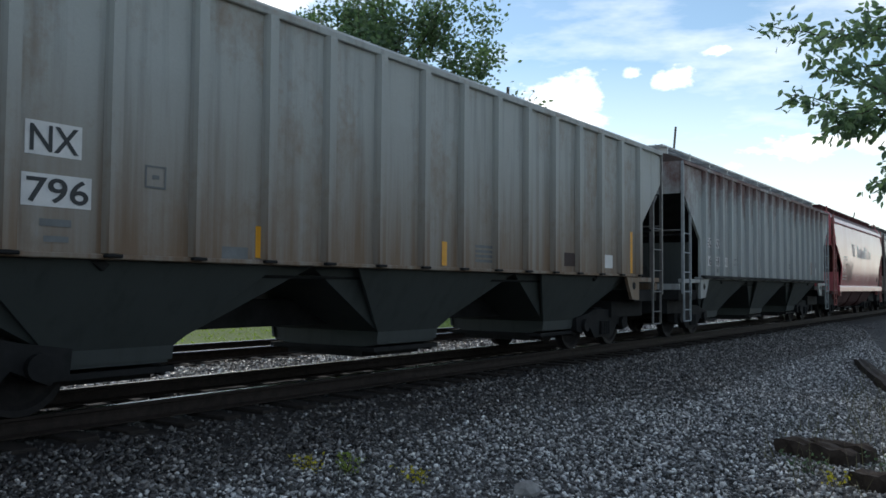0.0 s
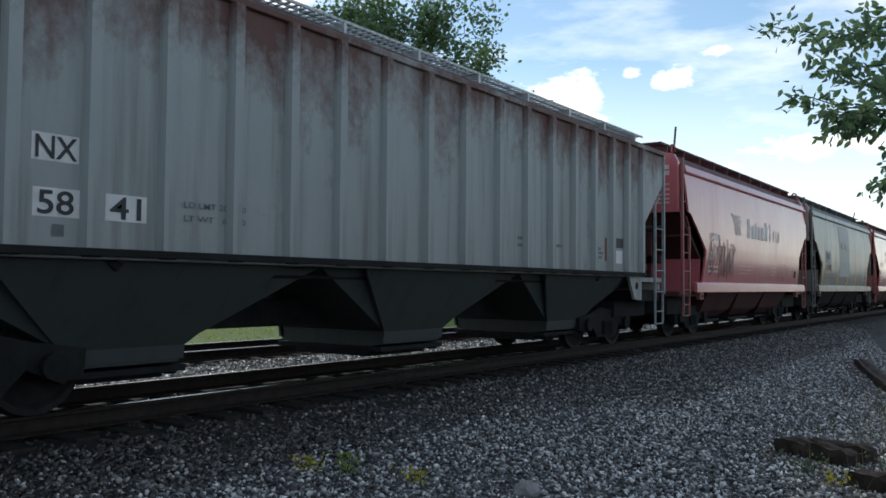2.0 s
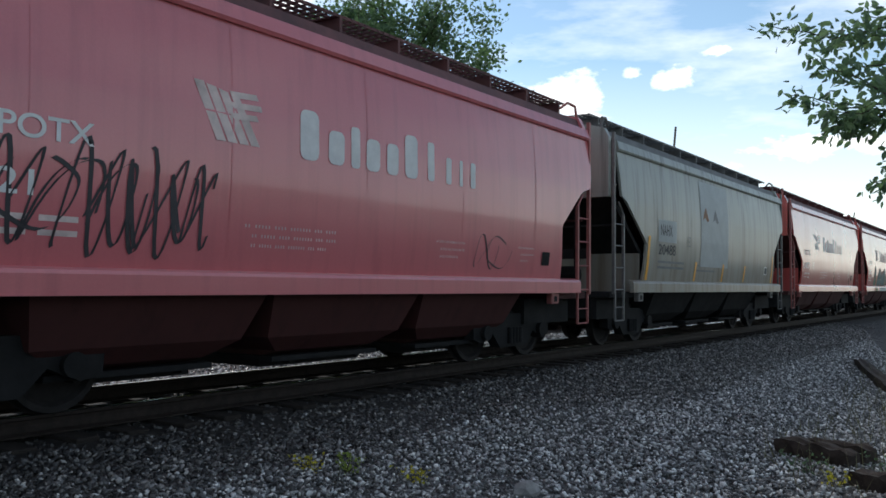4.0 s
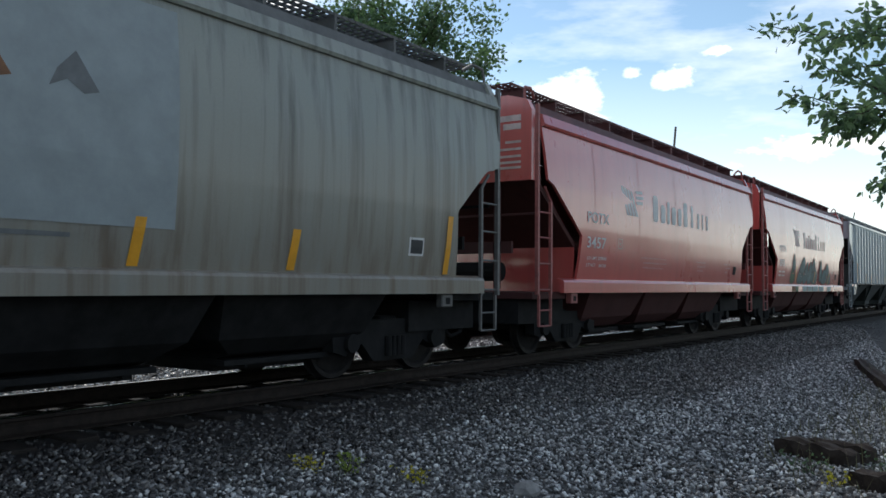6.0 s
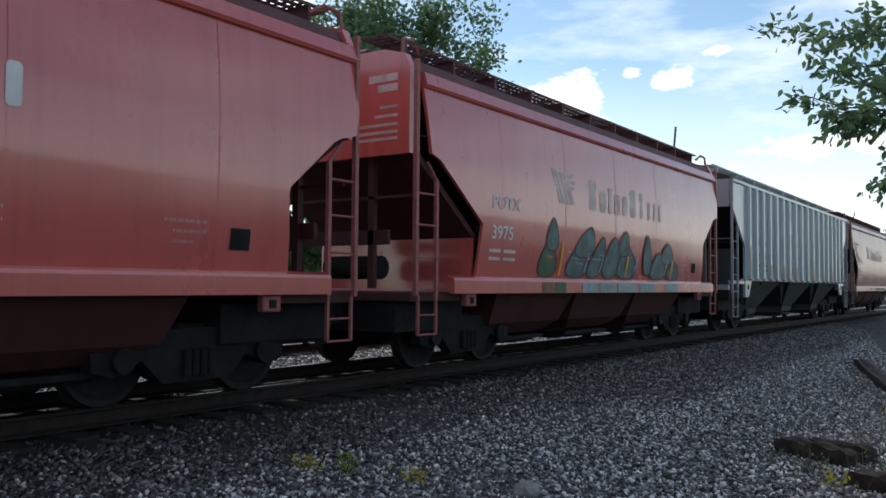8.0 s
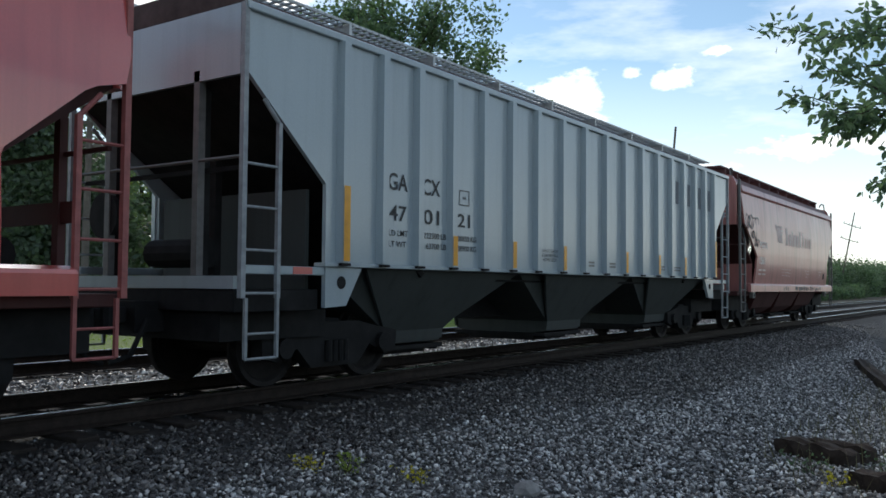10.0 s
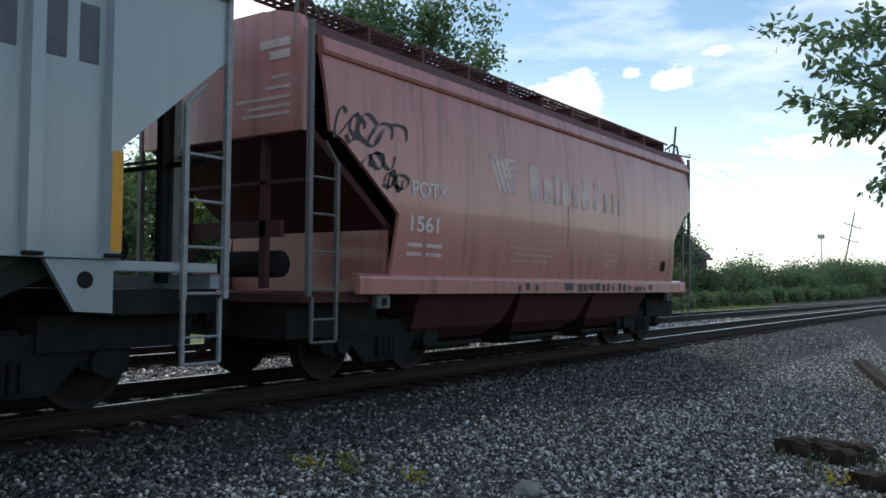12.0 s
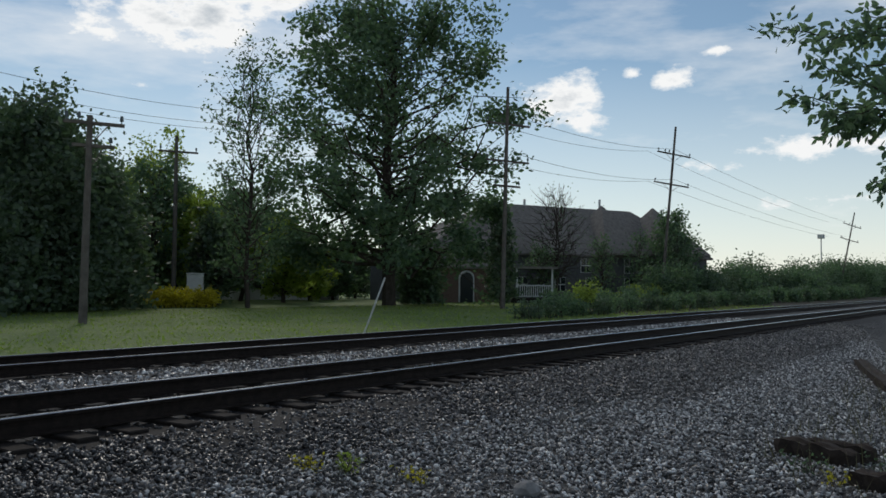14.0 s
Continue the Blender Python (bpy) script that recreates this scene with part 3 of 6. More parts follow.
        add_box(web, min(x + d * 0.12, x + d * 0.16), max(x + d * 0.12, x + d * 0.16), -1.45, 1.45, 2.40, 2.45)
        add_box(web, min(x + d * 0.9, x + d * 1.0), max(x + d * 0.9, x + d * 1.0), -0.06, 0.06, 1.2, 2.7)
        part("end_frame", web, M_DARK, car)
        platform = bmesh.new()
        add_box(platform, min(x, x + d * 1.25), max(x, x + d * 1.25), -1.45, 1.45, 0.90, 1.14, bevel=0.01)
        # added dark block shuts out the bright ground behind the couplers
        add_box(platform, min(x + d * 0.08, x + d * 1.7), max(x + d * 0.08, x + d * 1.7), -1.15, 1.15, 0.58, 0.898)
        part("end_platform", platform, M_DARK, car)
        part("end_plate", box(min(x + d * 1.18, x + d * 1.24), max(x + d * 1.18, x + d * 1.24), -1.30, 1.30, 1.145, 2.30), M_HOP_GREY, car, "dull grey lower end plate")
        part("end_sill", box(min(x - d * 0.02, x + d * 0.1), max(x - d * 0.02, x + d * 0.1), -1.46, 1.46, 1.145, 1.28), paint, car)
        for s in (-1, 1):
            add_ladder(car, x, s * 1.56, d * 0.50, 1.05, 3.05, ladder_mat, 0.42, "x", 4.12, [1.10, 1.55, 2.0, 2.45])
        rail = bmesh.new()
        add_tube(rail, (x + d * 0.02, -1.54, 2.52), (x + d * 0.02, 1.54, 2.52), 0.02, n=6)
        for yy in (-0.80, 0.80):
            add_box(rail, min(x + d * 0.0, x + d * 0.09), max(x + d * 0.0, x + d * 0.09), yy - 0.045, yy + 0.045, 1.285, 3.50)
        part("end_rail", rail, M_LADDER_DIM, car, "dull end posts with a grab rail")
        gear = bmesh.new()
        add_tube(gear, (x + d * 0.02, 0.9, 2.0), (x + d * 0.08, 0.9, 2.0), 0.28, n=18)
        add_tube(gear, (x + d * 0.5, -0.45, 1.55), (x + d * 0.5, 0.55, 1.55), 0.17, n=12)
        part("brake_gear", gear, M_DARK, car)
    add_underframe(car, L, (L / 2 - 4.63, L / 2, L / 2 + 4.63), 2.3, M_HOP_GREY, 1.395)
    finish_car(car, x_front, L)
    return car


def add_underframe(car, L, centres, half, hopper_mat, top):
    part("centre_sill", box(-0.3, L + 0.3, -0.22, 0.22, 0.66, 1.0), M_DARK, car)
    for x, d in ((-0.3, -1), (L + 0.3, 1)):
        bm = bmesh.new()
        add_box(bm, min(x, x + d * 0.33), max(x, x + d * 0.33), -0.09, 0.09, 0.76, 0.94, bevel=0.02)
        add_box(bm, min(x + d * 0.14, x + d * 0.32), max(x + d * 0.14, x + d * 0.32), -0.17, 0.17, 0.66, 1.02, bevel=0.04)
        add_tube(bm, (x - d * 0.1, -0.30, 0.80), (x + d * 0.12, -0.32, 0.42), 0.03, n=7)
        add_tube(bm, (x + d * 0.12, -0.32, 0.42), (x + d * 0.33, -0.26, 0.36), 0.03, n=7)
        part("coupler", bm, M_DARK, car, "dark steel knuckle coupler")
    for c in centres:
        bm = bmesh.new()
        wide = half > 2
        low = 0.64 if wide else 0.86
        if wide:
            levels = [(top, half, 1.36), (0.57, low, 0.97), (0.40, low, 0.97), (0.36, low, 0.72)]
        else:
            levels = [(top, half, 1.49), (0.60, half * 0.86, 1.16), (0.42, low, 0.95), (0.36, low, 0.72)]
        rings = []
        for z, hx, hy in levels:
            rings.append([bm.verts.new((c + sx * hx, sy * hy, z)) for sx, sy in ((-1, -1), (1, -1), (1, 1), (-1, 1))])
        for a, b in zip(rings, rings[1:]):
            for i in range(4):
                bm.faces.new((a[i], a[(i + 1) % 4], b[(i + 1) % 4], b[i]))
        bm.faces.new(rings[0])
        bm.faces.new(rings[-1][::-1])
        # hopper_mat holds the underside's shade in its colour
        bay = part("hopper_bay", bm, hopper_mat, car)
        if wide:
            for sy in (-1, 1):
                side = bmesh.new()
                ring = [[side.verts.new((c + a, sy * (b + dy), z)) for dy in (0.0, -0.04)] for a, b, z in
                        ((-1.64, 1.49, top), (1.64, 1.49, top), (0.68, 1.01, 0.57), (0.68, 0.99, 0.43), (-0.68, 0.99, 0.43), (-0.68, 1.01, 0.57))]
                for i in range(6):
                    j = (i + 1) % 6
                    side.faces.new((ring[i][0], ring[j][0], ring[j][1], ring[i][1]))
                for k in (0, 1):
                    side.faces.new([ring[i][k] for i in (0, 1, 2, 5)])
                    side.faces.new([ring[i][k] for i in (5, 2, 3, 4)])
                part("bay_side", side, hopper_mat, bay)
        gate = bmesh.new()
        add_box(gate, c - low - 0.08, c + low + 0.08, -0.98, 0.98, 0.30, 0.36)
        add_box(gate, c - low, c + low, -0.70, 0.70, 0.22, 0.30)
        for dx in (-0.6, 0.6):
            add_tube(gate, (c + dx, -0.95, 0.30), (c + dx, 0.95, 0.30), 0.035, n=8)
        part("discharge_gate", gate, M_DARK, bay)
    pipe = add_tube(bmesh.new(), (2.6, -1.30, 1.28), (L - 2.6, -1.30, 1.28), 0.022, n=6)
    part("brake_pipe", pipe, M_DARK, car)
    add_truck(car, 1.95)
    add_truck(car, L - 1.95)


def finish_car(car, x_front, L):
    car.location = (x_front, TRACK_Y, 0)
    MOVING.append((car, x_front))


def smooth_car(name, x_front, length, paint, ladder_mat, hopper_mat, label):
    L = length
    car = new(name)
    tagged(car, label, "freight car", "train cars")

    def inset_far(z):
        return float(np.interp(z, [1.3, 2.20, 2.26, 2.84, 2.92, 2.98, 3.86], [1.10, 1.16, 1.14, 0.46, 0.30, 0.02, 0.0]))

    def inset(z):
        return float(np.interp(z, [1.3, 1.34, 1.95, 2.10, 2.80, 2.90, 2.97, 3.86], [1.50, 1.50, 1.58, 1.60, 0.64, 0.50, 0.30, 0.20]))
    for s in (-1, 1):
        bm = bmesh.new()
        zs = [1.3, 1.5, 1.7, 1.95, 2.05, 2.10, 2.20, 2.26, 2.5, 2.7, 2.80, 2.84, 2.90, 2.97, 3.2, 3.4, 3.6, 3.86]
        cols = 24
        outer, inner = [], []
        for z in zs:
            a, far, y = inset(z), inset_far(z), side_y(z, True)
            ro, ri = [], []
            for i in range(cols + 1):
                x = a + (L - a - far) * i / cols
                dent = 0.006 * noise.noise((x * 0.9, z * 0.8, x_front))
                ro.append(bm.verts.new((x, s * (y + dent), z)))
                ri.append(bm.verts.new((x, s * (y - 0.05), z)))
            outer.append(ro)
            inner.append(ri)
        for k in range(len(zs) - 1):
            for i in range(cols):
                bm.faces.new((outer[k][i], outer[k][i + 1], outer[k + 1][i + 1], outer[k + 1][i]))
                bm.faces.new((inner[k][i], inner[k + 1][i], inner[k + 1][i + 1], inner[k][i + 1]))
            for i in (0, cols):
                bm.faces.new([bm.verts.new(v.co) for v in (outer[k][i], outer[k + 1][i], inner[k + 1][i], inner[k][i])])
        sheet = part("side_sheet", bm, paint, car)
        sheet.data.polygons.foreach_set("use_smooth", [True] * len(sheet.data.polygons))
        # weld seams between the side plates
        for i in range(1, 6):
            x = L * i / 6
            seam = bmesh.new()
            last = None
            for z in np.linspace(1.34, 3.85, 12):
                y = side_y(z, True) + 0.004
                cur = (seam.verts.new((x - 0.012, s * y, z)), seam.verts.new((x + 0.012, s * y, z)))
                if last:
                    seam.faces.new((last[0], last[1], cur[1], cur[0]))
                last = cur
            part("weld_seam", seam, paint, car)
        band = [(s * 1.45, 3.862), (s * 1.555, 3.862), (s * 1.575, 3.90), (s * 1.535, 4.06), (s * 1.45, 4.085)]
        part("top_chord", loft_x(bmesh.new(), band, 0.20, L + 0.02), paint, car)
        lip = [(s * 1.48, 1.34), (s * 1.60, 1.305), (s * 1.62, 1.27), (s * 1.62, 1.085), (s * 1.54, 1.085), (s * 1.54, 1.25), (s * 1.48, 1.25)]
        part("side_sill", loft_x(bmesh.new(), lip, 0.82, L - 0.50), paint, car)
        for x in (1.35, L - 1.35):
            bm = box(x - 0.13, x + 0.13, min(s * 1.45, s * 1.56), max(s * 1.45, s * 1.56), 0.90, 1.08, bevel=0.015)
            pad = part("jacking_pad", bm, ladder_mat, car)
            # hole drawn as a thin dark square on the solid pad
            part("jack_hole", box(x - 0.05, x + 0.05, min(s * 1.561, s * 1.566), max(s * 1.561, s * 1.566), 0.94, 1.03), M_DARK, pad)
    roof = [(-1.45, 4.087), (-1.40, 4.10), (-1.34, 4.26), (-1.0, 4.38), (-0.5, 4.44), (0.5, 4.44), (1.0, 4.38), (1.34, 4.26), (1.40, 4.10), (1.45, 4.087)]
    top_mat = M_ROOF_GREY if paint is M_GREY_D else M_ROOF_RED
    part("roof", loft_x(bmesh.new(), roof, 0.10, L - 0.10), top_mat, car, "dirty roof with a trough hatch")
    hatch = bmesh.new()
    add_box(hatch, 0.35, L - 0.35, -0.40, 0.40, 4.445, 4.60, bevel=0.03)
    part("hatch_cover", hatch, top_mat, car)
    for s in (-1, 1):
        board = bmesh.new()
        for k in range(4):
            yy = s * (0.60 + 0.14 * k)
            add_box(board, 0.0, L, yy - 0.012, yy + 0.012, 4.585, 4.625)
        x = 0.0
        while x < L:
            add_box(board, x, x + 0.03, min(s * 0.58, s * 1.04), max(s * 0.58, s * 1.04), 4.60, 4.62)
            x += 0.13
        x = 0.4
        while x < L:
            add_box(board, x, x + 0.05, min(s * 0.6, s * 1.04), max(s * 0.6, s * 1.04), 4.36, 4.60)
            x += 1.2
        part("running_board", board, top_mat, car, "dark grated roof walkway")
    for x, d in ((0.0, 1), (L, -1)):
        hood = bmesh.new()
        prof = [(-1.45, 2.95), (1.45, 2.95), (1.45, 4.12), (1.36, 4.30), (1.0, 4.40), (-1.0, 4.40), (-1.36, 4.30), (-1.45, 4.12)]
        loft_x(hood, prof, min(x - d * 0.02, x + d * 0.10), max(x - d * 0.02, x + d * 0.10))
        part("end_sheet", hood, paint, car)
        # dark paint copy gives sheet and frames the hood's shade as colour
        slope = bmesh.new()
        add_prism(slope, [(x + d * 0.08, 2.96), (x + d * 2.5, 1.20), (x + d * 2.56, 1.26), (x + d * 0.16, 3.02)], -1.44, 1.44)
        part("slope_sheet", slope, hopper_mat, car, "sloping end sheet coloured dark for the shade under the hood")
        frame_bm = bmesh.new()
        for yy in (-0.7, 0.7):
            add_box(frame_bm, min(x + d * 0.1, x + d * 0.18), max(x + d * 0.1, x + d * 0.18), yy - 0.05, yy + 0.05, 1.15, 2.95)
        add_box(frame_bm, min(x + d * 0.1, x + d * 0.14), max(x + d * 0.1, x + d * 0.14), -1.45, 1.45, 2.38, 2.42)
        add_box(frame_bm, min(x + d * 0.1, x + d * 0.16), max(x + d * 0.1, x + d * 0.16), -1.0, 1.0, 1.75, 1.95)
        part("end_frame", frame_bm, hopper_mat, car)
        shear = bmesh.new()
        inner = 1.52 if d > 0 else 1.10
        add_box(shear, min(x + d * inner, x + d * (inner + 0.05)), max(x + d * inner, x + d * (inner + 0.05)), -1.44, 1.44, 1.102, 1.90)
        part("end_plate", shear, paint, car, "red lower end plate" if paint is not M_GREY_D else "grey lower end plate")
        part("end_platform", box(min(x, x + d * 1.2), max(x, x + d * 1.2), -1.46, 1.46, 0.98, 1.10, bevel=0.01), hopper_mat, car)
        # added dark block that closes off the bright view below the platform
        part("under_platform_block", box(min(x + d * 0.08, x + d * 1.7), max(x + d * 0.08, x + d * 1.7), -1.15, 1.15, 0.56, 0.978), M_DARK, car)
        for s in (-1, 1):
            add_ladder(car, x + d * 0.02, s * 1.54, d * 0.46, 1.06, 2.75, ladder_mat, 0.54, "x", 4.20, [1.14, 1.57, 2.0, 2.42])
        loop = bmesh.new()
        pts = [(x + d * 0.5, -1.2, 4.42), (x + d * 0.3, -1.25, 4.55), (x + d * 0.05, -1.28, 4.52), (x - d * 0.0, -1.3, 4.2)]
        for a, b in zip(pts, pts[1:]):
            add_tube(loop, a, b, 0.025, n=6)
        part("grab_iron", loop, ladder_mat, car)
        gear = bmesh.new()
        add_tube(gear, (x + d * 0.02, 0.9, 1.95), (x + d * 0.08, 0.9, 1.95), 0.28, n=18)
        add_tube(gear, (x + d * 0.6, -0.5, 1.45), (x + d * 0.6, 0.5, 1.45), 0.17, n=12)
        part("brake_gear", gear, M_DARK, car)
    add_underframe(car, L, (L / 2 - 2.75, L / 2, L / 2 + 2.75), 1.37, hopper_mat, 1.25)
    finish_car(car, x_front, L)
    return car


def letters(car, words, x0, x1, z0, z1, material, smooth_side, lift=0.009):
    """Painted characters fitted into a box on the camera's side of the car."""
    cu = bpy.data.curves.new("lettering", "FONT")
    cu.body, cu.offset = words, 0.012
    tmp = bpy.data.objects.new("lettering", cu)
    me = bpy.data.meshes.new_from_object(tmp)
    bpy.data.objects.remove(tmp)
    co = np.zeros(len(me.vertices) * 3)
    me.vertices.foreach_get("co", co)
    co = co.reshape(-1, 3)
    lo, hi = co.min(0), co.max(0)
    x = x0 + (co[:, 0] - lo[0]) / (hi[0] - lo[0]) * (x1 - x0)
    z = z0 + (co[:, 1] - lo[1]) / (hi[1] - lo[1]) * (z1 - z0)
    y = np.array([-(side_y(v, smooth_side) + lift) for v in z])
    me.vertices.foreach_set("co", np.stack([x, y, z], 1).ravel())
    me.materials.clear()
    me.materials.append(material)
    me.update()
    ob = new("lettering", me)
    ob.parent = car
    return tagged(ob, "painted lettering", kind="stuff")


def outline_box(car, x0, x1, z0, z1, material, smooth_side):
    """A thin stencilled square with a short bar in it."""
    w = 0.018
    bm = bmesh.new()
    for a, b, c, d in ((x0, x1, z0, z0 + w), (x0, x1, z1 - w, z1), (x0, x0 + w, z0 + w, z1 - w), (x1 - w, x1, z0 + w, z1 - w), ((x0 * 2 + x1) / 3, (x0 + x1 * 2) / 3, (z0 + z1) / 2 - w, (z0 + z1) / 2 + w)):
        bm.faces.new([bm.verts.new((x, -(side_y(z, smooth_side) + 0.007), z)) for x, z in ((a, c), (b, c), (b, d), (a, d))])
    return tagged(part("stencil_box", bm, material, car, "stencilled square"), kind="stuff")


def emblem_piece(car, outline, material, name="emblem_stripe", lift=0.007, label="white emblem stripe"):
    bm = bmesh.new()
    bm.faces.new([bm.verts.new((x, -(side_y(z, True) + lift), z)) for x, z in outline])
    return part(name, bm, material, car, label)


def brand_shapes(car, x0, x1, z0, high, fill, shares, material, label):
    """A row of plain rounded blocks as tall and wide as the parts of a painted logo."""
    bm = bmesh.new()
    unit = (x1 - x0) / sum(w for w, _ in shares)
    x = x0
    for w, tall in shares:
        hw, hh = w * unit * fill / 2, high * tall / 2
        cx, cz, r = x + w * unit / 2, z0 + high * tall / 2, min(w * unit * fill, high * tall) * 0.3
        rim = []
        for sx, sz, a0 in ((1, 1, 0), (-1, 1, 90), (-1, -1, 180), (1, -1, 270)):
            for k in range(4):
                t = radians(a0 + 30 * k)
                px, pz = cx + sx * (hw - r) + r * math.cos(t), cz + sz * (hh - r) + r * math.sin(t)
                rim.append(bm.verts.new((px, -(side_y(pz, True) + 0.008), pz)))
        mid = bm.verts.new((cx, -(side_y(cz, True) + 0.008), cz))
        for k in range(16):
            bm.faces.new((mid, rim[k], rim[(k + 1) % 16]))
        x += w * unit
    tagged(part("logo", bm, material, car, label), kind="stuff")


def sprayed_shape(car, cx, z0, z1, w, lean, material, lift, label, rim=0.0):
    """A rounded upright shape sprayed on the side, leaning with height."""
    n = 18
    pts = []
    for i in range(n):
        t = 2 * math.pi * i / n
        cs, sn = math.cos(t), math.sin(t)
        u = math.copysign(abs(cs) ** 0.9, cs) * (w * 0.62 + rim) * (1.0 - 0.5 * sn)
        z = (z0 + z1) / 2 + math.copysign(abs(sn) ** 0.95, sn) * ((z1 - z0) / 2 + rim)
        pts.append((cx + u + lean * (z - z0), max(1.345, z)))
    emblem_piece(car, pts, material, "graffiti", lift, label)


RIBS_B = (1.46, 2.14, 2.85, 3.62, 4.44, 5.23, 6.02, 6.87, 7.76, 8.65, 9.58, 10.43, 11.28, 12.13, 12.94, 13.74, 14.48, 15.22)
RIBS_G = (1.50, 2.23, 2.97, 3.75, 4.56, 5.38, 6.19, 7.08, 7.96, 8.86, 9.75, 10.63, 11.50, 12.33, 13.12, 13.90, 14.63, 15.36)


def build_train():
    # weathered grey ribbed hopper
    a = ribbed_car("hopper_car", 1.20, 16.55, 0.925, [1.35 + 0.924 * k for k in range(16)], M_GREY_A, M_LADDER_DIM, "rust-streaked dull grey ribbed covered hopper car")
    plate(a, "number_plate", 2.42, 2.92, 2.24, 2.52, M_WHITE, False, "white panel with black lettering")
    plate(a, "number_plate", 2.40, 3.02, 1.82, 2.09, M_WHITE, False, "white panel with black lettering")
    outline_box(a, 3.55, 3.78, 2.07, 2.28, M_FAINT, False)
    plate(a, "placard", 4.46, 4.80, 1.44, 1.57, M_FAINT, False, "dark smudged placard")
    letters(a, "NX", 2.46, 2.89, 2.27, 2.49, M_BLACK, False)
    letters(a, "796", 2.44, 2.99, 1.85, 2.06, M_BLACK, False)
    marking(a, [(2.56, 2.84, 1.66, 1.72, "-"), (2.60, 2.82, 1.53, 1.58, "-")], M_FAINT, False, "faint bars")
    marking(a, [(9.12, 9.7, 1.75, 1.79, "-"), (9.12, 9.7, 1.68, 1.72, "-"), (9.12, 9.7, 1.61, 1.65, "-"), (9.12, 9.7, 1.54, 1.58, "-")], M_FAINT, False, "faint bars")
    for x, z in ((4.90, 1.80), (8.28, 1.80), (11.62, 1.80), (14.84, 2.30)):
        plate(a, "reflector_strip", x, x + 0.12, 1.47, z, M_YELLOW, False, "yellow reflective strip", 0.006)
    plate(a, "paint_patch", 11.95, 12.55, 1.55, 1.78, M_ROOF, False, "dark brown patch")
    plate(a, "paint_patch", 13.50, 13.98, 1.55, 1.80, M_WHITE, False, "white placard")
    # pale grey ribbed hopper, rusty along the top
    b = ribbed_car("hopper_car", 19.13, 16.55, 0.79, RIBS_B, M_GREY_B, M_LADDER_GREY, "pale grey ribbed covered hopper car with rust stains")
    for x0, pat in ((1.72, "EC"), (2.36, "NX")):
        plate(b, "number_plate", x0 - 0.02, x0 + 0.40, 2.20, 2.43, M_WHITE, False, "white panel with black lettering", 0.003)
        letters(b, pat, x0 + 0.01, x0 + 0.38, 2.22, 2.41, M_BLACK, False)
    for x0, pat in ((1.74, "16"), (2.38, "58"), (3.04, "41")):
        plate(b, "number_plate", x0 - 0.02, x0 + 0.40, 1.74, 1.98, M_WHITE, False, "white panel with black lettering", 0.003)
        letters(b, pat, x0 + 0.02, x0 + 0.34, 1.76, 1.96, M_BLACK, False)
    marking(b, [(2.45, 2.72, 1.58, 1.68, "o")], M_FAINT, False, "faint bars")
    for x0, x1, z0 in ((10.2, 10.6, 1.93), (10.2, 10.6, 1.82), (11.4, 11.75, 1.86), (13.0, 13.35, 1.72), (13.0, 13.4, 1.80), (13.0, 13.3, 1.88)):
        marking(b, [(x0, x1, z0, z0 + 0.05, "-")], M_FAINT, False, "faint bars")
    # dark strip added to draw the shade of the gap above the sill
    part("gap_strip", box(1.25, 15.30, -1.668, -1.562, 1.424, 1.492, bevel=0.004), M_DARK, b, "dark strip drawn for the shaded gap above the sill")
    letters(b, "LD LMT 207600", 3.85, 4.62, 1.92, 1.98, M_FAINT, False)
    letters(b, "LT WT   60400", 3.85, 4.62, 1.79, 1.85, M_FAINT, False)
    for x in (9.55, 13.48):
        plate(b, "reflector_strip", x, x + 0.10, 1.68, 2.12, M_ORANGE, False, "dull orange strip")
    plate(b, "placard", 13.95, 14.35, 1.95, 2.14, M_BLACK, False, "black placard")
    plate(b, "placard", 13.95, 14.32, 1.65, 1.90, M_WHITE, False, "pale placard")
    pl = bmesh.new()
    add_box(pl, -0.012, -0.004, -1.06, -0.56, 3.80, 3.93)
    add_box(pl, -0.012, -0.004, -1.06, -0.48, 3.62, 3.75)
    part("number_plate", pl, M_WHITE, b, "white panel with black lettering")
    for words, y, z in (("ECNX", -0.60, 3.82), ("165841", -0.50, 3.64)):
        cu = bpy.data.curves.new("end_lettering", "FONT")
        cu.body, cu.size, cu.offset = words, 0.135, 0.002
        tmp = bpy.data.objects.new("end_lettering", cu)
        me = bpy.data.meshes.new_from_object(tmp)
        me.materials.append(M_BLACK)
        bpy.data.objects.remove(tmp)
        t = new("end_lettering", me)
        t.parent = b
        tagged(t, "black stencilled characters", kind="stuff")
        t.matrix_basis = pose(-0.016, y, z, 90, 0, -90)
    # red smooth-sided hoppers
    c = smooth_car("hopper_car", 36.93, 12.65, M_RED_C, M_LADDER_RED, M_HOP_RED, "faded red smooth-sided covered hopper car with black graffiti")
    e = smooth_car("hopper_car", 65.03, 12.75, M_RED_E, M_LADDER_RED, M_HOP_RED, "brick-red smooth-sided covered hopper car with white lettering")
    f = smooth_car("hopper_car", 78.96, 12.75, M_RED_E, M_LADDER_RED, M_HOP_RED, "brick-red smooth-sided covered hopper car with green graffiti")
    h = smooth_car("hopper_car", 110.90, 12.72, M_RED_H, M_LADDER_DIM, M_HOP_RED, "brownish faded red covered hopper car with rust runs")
    for car, ink, number in ((c, M_WHITE, "21"), (e, M_WHITE, "3457"), (f, M_WHITE, "3975"), (h, M_WHITE, "1561")):
        worn = ink if car is e else M_WORN_WHITE
        start, step = (1.79, 0.205) if car is e else (1.85, 0.155)
